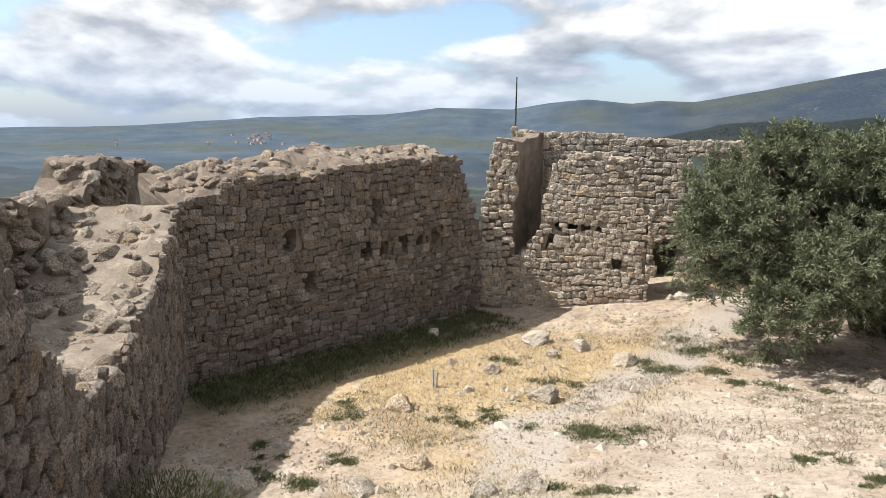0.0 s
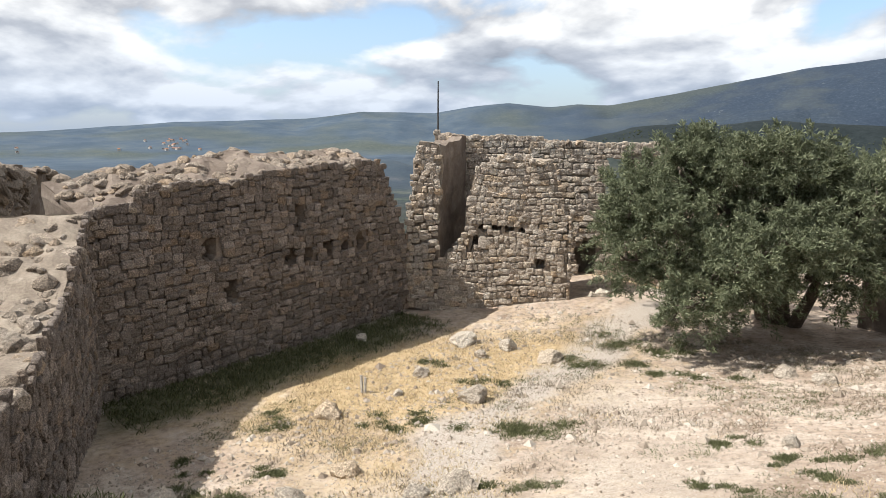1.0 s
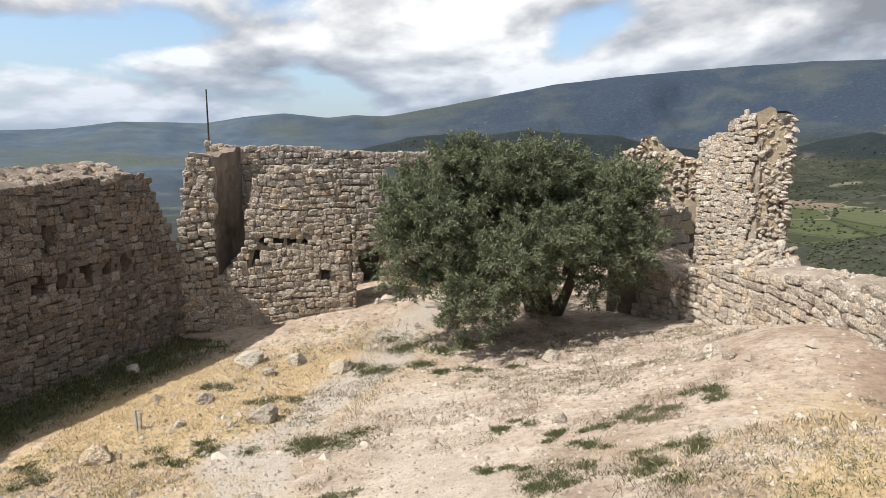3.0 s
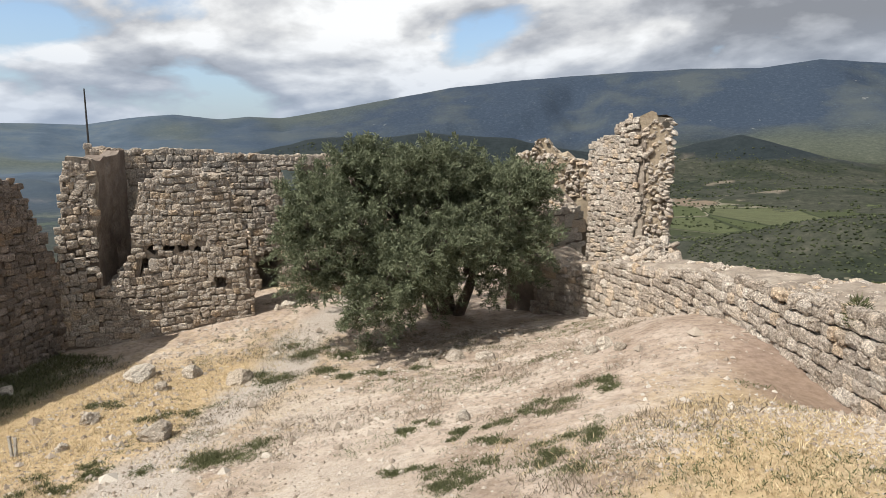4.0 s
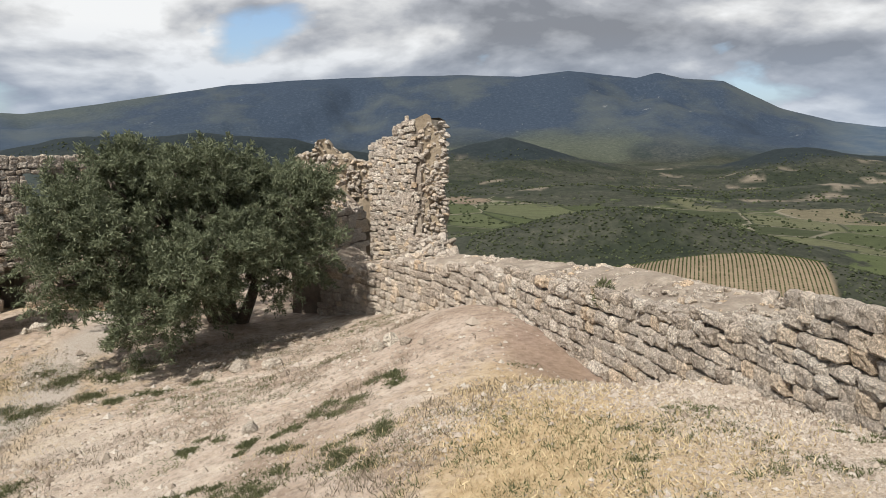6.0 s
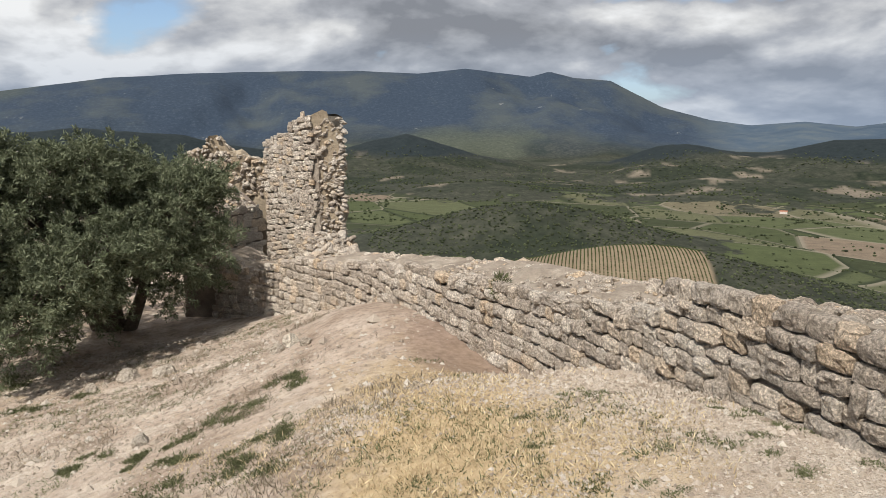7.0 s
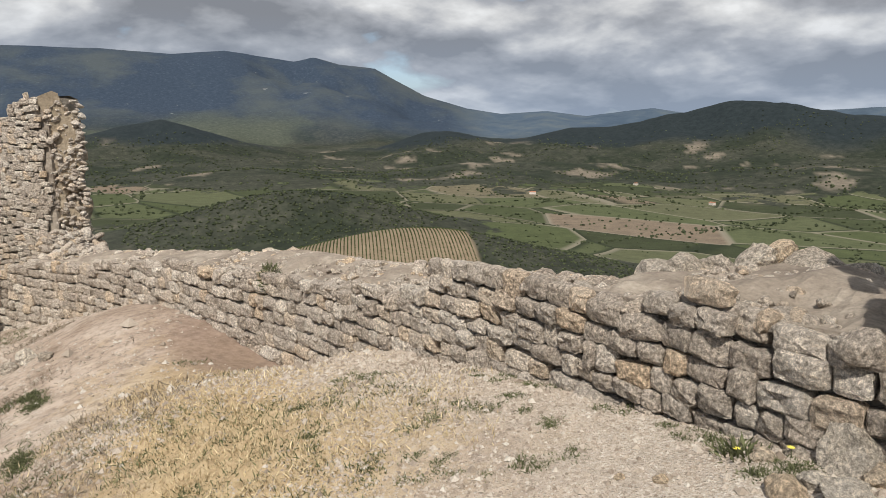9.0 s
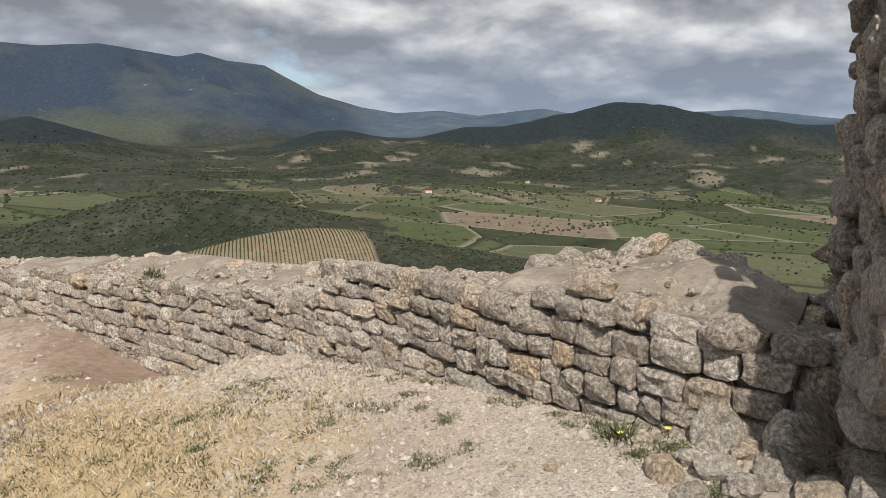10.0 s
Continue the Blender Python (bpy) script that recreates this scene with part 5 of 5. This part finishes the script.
# ---------------------------------------------------------------- pole on the wall, marker stake
M_STEEL, add, link = material("dark_steel")
finish(M_STEEL, add, link, ramp(add, link, noise_of(add, link, 8.0, 4, 0.6, "World"), [(0.3, (0.03, 0.03, 0.03)), (0.7, (0.07, 0.065, 0.06))]), 0.6)
bm = bmesh.new()
limb(bm, [Vector((-12.72, 15.75, z)) for z in (1.3, 2.0, 2.6, 3.22)], 0.03, 0.018, 1)
tagged(new("pole", mesh_of("pole", bm, M_STEEL)), "thin dark metal pole standing on the ruined wall", "pole")
M_GREYWOOD, add, link = material("grey_wood")
finish(M_GREYWOOD, add, link, ramp(add, link, noise_of(add, link, 20.0, 6, 0.6, "World"), [(0.3, (0.24, 0.22, 0.19)), (0.7, (0.46, 0.44, 0.40))]), 0.85)
stake = new("marker_stake")
stake.location = (-8.24, 7.98, ground_at(-8.24, 7.98))
tagged(stake, "weathered grey marker stake in dry grass", "stake")
for k in range(2):
    bm = bmesh.new()
    bmesh.ops.create_cube(bm, size=1)
    for v in bm.verts:
        v.co = Vector((v.co.x * 0.05 + 0.09 * k, v.co.y * 0.03, v.co.z * (0.36 - 0.04 * k) + 0.15)) + Vector((0.02 * v.co.z * (1 if k else -1), 0, 0))
    bmesh.ops.bevel(bm, geom=bm.edges[:], offset=0.004, segments=1, affect="EDGES")
    part("board", bm, M_GREYWOOD, stake)


# ---------------------------------------------------------------- woods, vines and village far off
def clump_cloud(name, xs, ys, zs, size, seed, mat, label, category, squash=0.8):
    rs = np.random.RandomState(seed)
    bm = bmesh.new()
    bmesh.ops.create_icosphere(bm, subdivisions=1, radius=1)
    bm.verts.ensure_lookup_table()
    base = np.array([v.co[:] for v in bm.verts])
    tri = np.array([[v.index for v in f.verts] for f in bm.faces])
    bm.free()
    n = len(xs)
    v = base[None] * (size[:, None, None] * rs.uniform(0.65, 1.25, (n, len(base), 1))) * np.array([1, 1, squash])
    v = v + np.stack([xs, ys, zs + size * 0.35], -1)[:, None]
    f = (tri[None] + len(base) * np.arange(n)[:, None, None]).reshape(-1, 3)
    me = bpy.data.meshes.new(name)
    me.from_pydata(v.reshape(-1, 3).tolist(), [], f.tolist())
    me.materials.append(mat)
    return tagged(new(name, me), label, category, kind="stuff")


M_WOOD = leaf_material("woodland", (0.030, 0.038, 0.021), (0.075, 0.087, 0.047))
M_VINE = leaf_material("vine_leaf", (0.03, 0.042, 0.015), (0.065, 0.082, 0.032))


def build_far():
    rs = np.random.RandomState(30)
    az = np.radians(rs.uniform(-82, 28, 110000))
    r = 180 * (2300 / 180) ** rs.uniform(0, 1, 110000)
    x, y = -np.sin(az) * r, np.cos(az) * r
    z, farmed, soil, heights = land(x, y)
    z = np.maximum(z, lie(x, y) - 0.72 * outside(x, y) - 0.6)
    odds = np.where(farmed > 0.35, 0.07, 0.6) * (0.5 + 1.6 * fbm(x, y, 160, 3, 31)) * (soil < 0.1)
    edge = (np.abs(fbm(x, y, 260, 2, 33)) < 0.025) | (np.abs(fbm(x, y, 190, 2, 35)) < 0.016) | (np.abs(fbm(x, y * 2.2, 700, 3, 36)) < 0.02)
    grove = (((x - 305) * (323 - 396) - (y - 396) * (269 - 305)) < 0) & (np.hypot(x - 320, y - 365) < 95)
    odds = np.where(grove | (np.hypot((x - 275) / 170, (y - 630) / 100) < 1), 0.9, odds)
    k = (rs.uniform(size=len(x)) < np.where((farmed > 0.35) & edge, 0.8, odds))
    x, y, z, r = x[k][:42000], y[k][:42000], z[k][:42000], r[k][:42000]
    clump_cloud("woodland", x, y, z, rs.uniform(0.7, 2.4, len(x)) * np.clip(r / 900, 0.5, 1.3), 32, M_WOOD, "dark scattered trees and bushes over the valley", "trees")
    # vines in rows on the knoll below the castle
    u, v = np.meshgrid(np.arange(-150, 150, 2.5), np.arange(-110, 110, 1.9), indexing="ij")
    u, v = u.ravel(), v.ravel() + rs.uniform(-0.2, 0.2, u.size)
    c, s = math.cos(radians(-28)), math.sin(radians(-28))
    x, y = 272 + u * c - v * s, 398 + u * s + v * c
    z, farmed, soil, heights = land(x, y)
    k = soil > 0.6
    clump_cloud("vineyard", x[k], y[k], z[k], rs.uniform(0.4, 0.62, int(k.sum())), 34, M_VINE, "rows of young vines on bare tan soil", "vines", 1.0)


build_far()

M_WALLPALE, add, link = material("pale_plaster")
finish(M_WALLPALE, add, link, ramp(add, link, noise_of(add, link, 0.4, 4, 0.6, "World"), [(0.3, (0.46, 0.41, 0.36)), (0.7, (0.60, 0.55, 0.49))]), 0.9)
M_TILE, add, link = material("red_roof_tile")
finish(M_TILE, add, link, ramp(add, link, noise_of(add, link, 0.6, 4, 0.6, "World"), [(0.3, (0.24, 0.105, 0.065)), (0.7, (0.36, 0.18, 0.11))]), 0.9)


def house(x, y, z, w, d, h, turn):
    top = new("house")
    top.matrix_world = pose(x, y, z, 0, 0, turn)
    tagged(top, "small pale village house with a red tiled roof", "house", "distant village")
    bm = bmesh.new()
    bmesh.ops.create_cube(bm, size=1, matrix=Matrix.Translation((0, 0, h / 2 - 1)) @ Matrix.Diagonal((w, d, h + 2, 1)))
    part("wall", bm, M_WALLPALE, top)
    bm = bmesh.new()
    v = [bm.verts.new(p) for p in ((-w * 0.54, -d * 0.56, h), (w * 0.54, -d * 0.56, h), (w * 0.54, d * 0.56, h), (-w * 0.54, d * 0.56, h), (-w * 0.54, 0, h + d * 0.22), (w * 0.54, 0, h + d * 0.22))]
    for f in ((0, 1, 5, 4), (2, 3, 4, 5), (1, 2, 5), (3, 0, 4), (3, 2, 1, 0)):
        bm.faces.new([v[i] for i in f])
    part("roof", bm, M_TILE, top)


r = random.Random(40)
for k in range(24):
    a, dist = radians(r.gauss(60.0, 0.9) if k < 20 else r.uniform(62, 74)), r.uniform(3000, 3400)
    x, y = -math.sin(a) * dist, math.cos(a) * dist
    z = float(land(np.array([x]), np.array([y]))[0][0])
    house(x, y, z, r.uniform(8, 16), r.uniform(8, 12), r.uniform(5, 9), r.uniform(0, 180))
for a, dist in ((-43.5, 1150), (-58.0, 1080), (-52.0, 1320)):
    x, y = -math.sin(radians(a)) * dist, math.cos(radians(a)) * dist
    z = float(land(np.array([x]), np.array([y]))[0][0])
    house(x, y, z, r.uniform(7, 11), r.uniform(5, 7), r.uniform(3, 4), a + r.uniform(-60, 60))


# ---------------------------------------------------------------- yellow flowers by the fallen blocks
M_YELLOW, add, link = material("yellow_petal")
finish(M_YELLOW, add, link, ramp(add, link, noise_of(add, link, 60.0, 4, 0.6, "World"), [(0.3, (0.65, 0.55, 0.06)), (0.7, (0.80, 0.74, 0.14))]), 0.7)
r = random.Random(60)
for x, y in ((3.30, 1.42), (3.42, 1.30), (3.16, 1.62)):
    top = new("wildflower")
    z = float(lie(np.array([x]), np.array([y]))[0])
    top.location = (x, y, z)
    tagged(top, "small yellow wildflower on a thin green stem", "flower", "flowers at the wall foot")
    h = r.uniform(0.035, 0.06)
    bm = bmesh.new()
    limb(bm, [Vector((0, 0, -0.01)), Vector((0.006, 0, h * 0.5)), Vector((0.004, 0.004, h))], 0.0025, 0.0015, 3)
    part("stem", bm, M_WEED, top)
    bm = bmesh.new()
    for k in range(9):
        a = 2 * math.pi * k / 9
        v = [bm.verts.new(Vector((0.004, 0.004, h)) + Vector((math.cos(a + da) * d, math.sin(a + da) * d, up))) for da, d, up in ((0, 0.002, 0), (-0.3, 0.014, 0.006), (0, 0.022, 0.007), (0.3, 0.014, 0.006))]
        bm.faces.new(v)
    bmesh.ops.create_icosphere(bm, subdivisions=1, radius=0.006, matrix=Matrix.Translation((0.004, 0.004, h + 0.003)))
    part("flower_head", bm, M_YELLOW, top, "bright yellow petals")
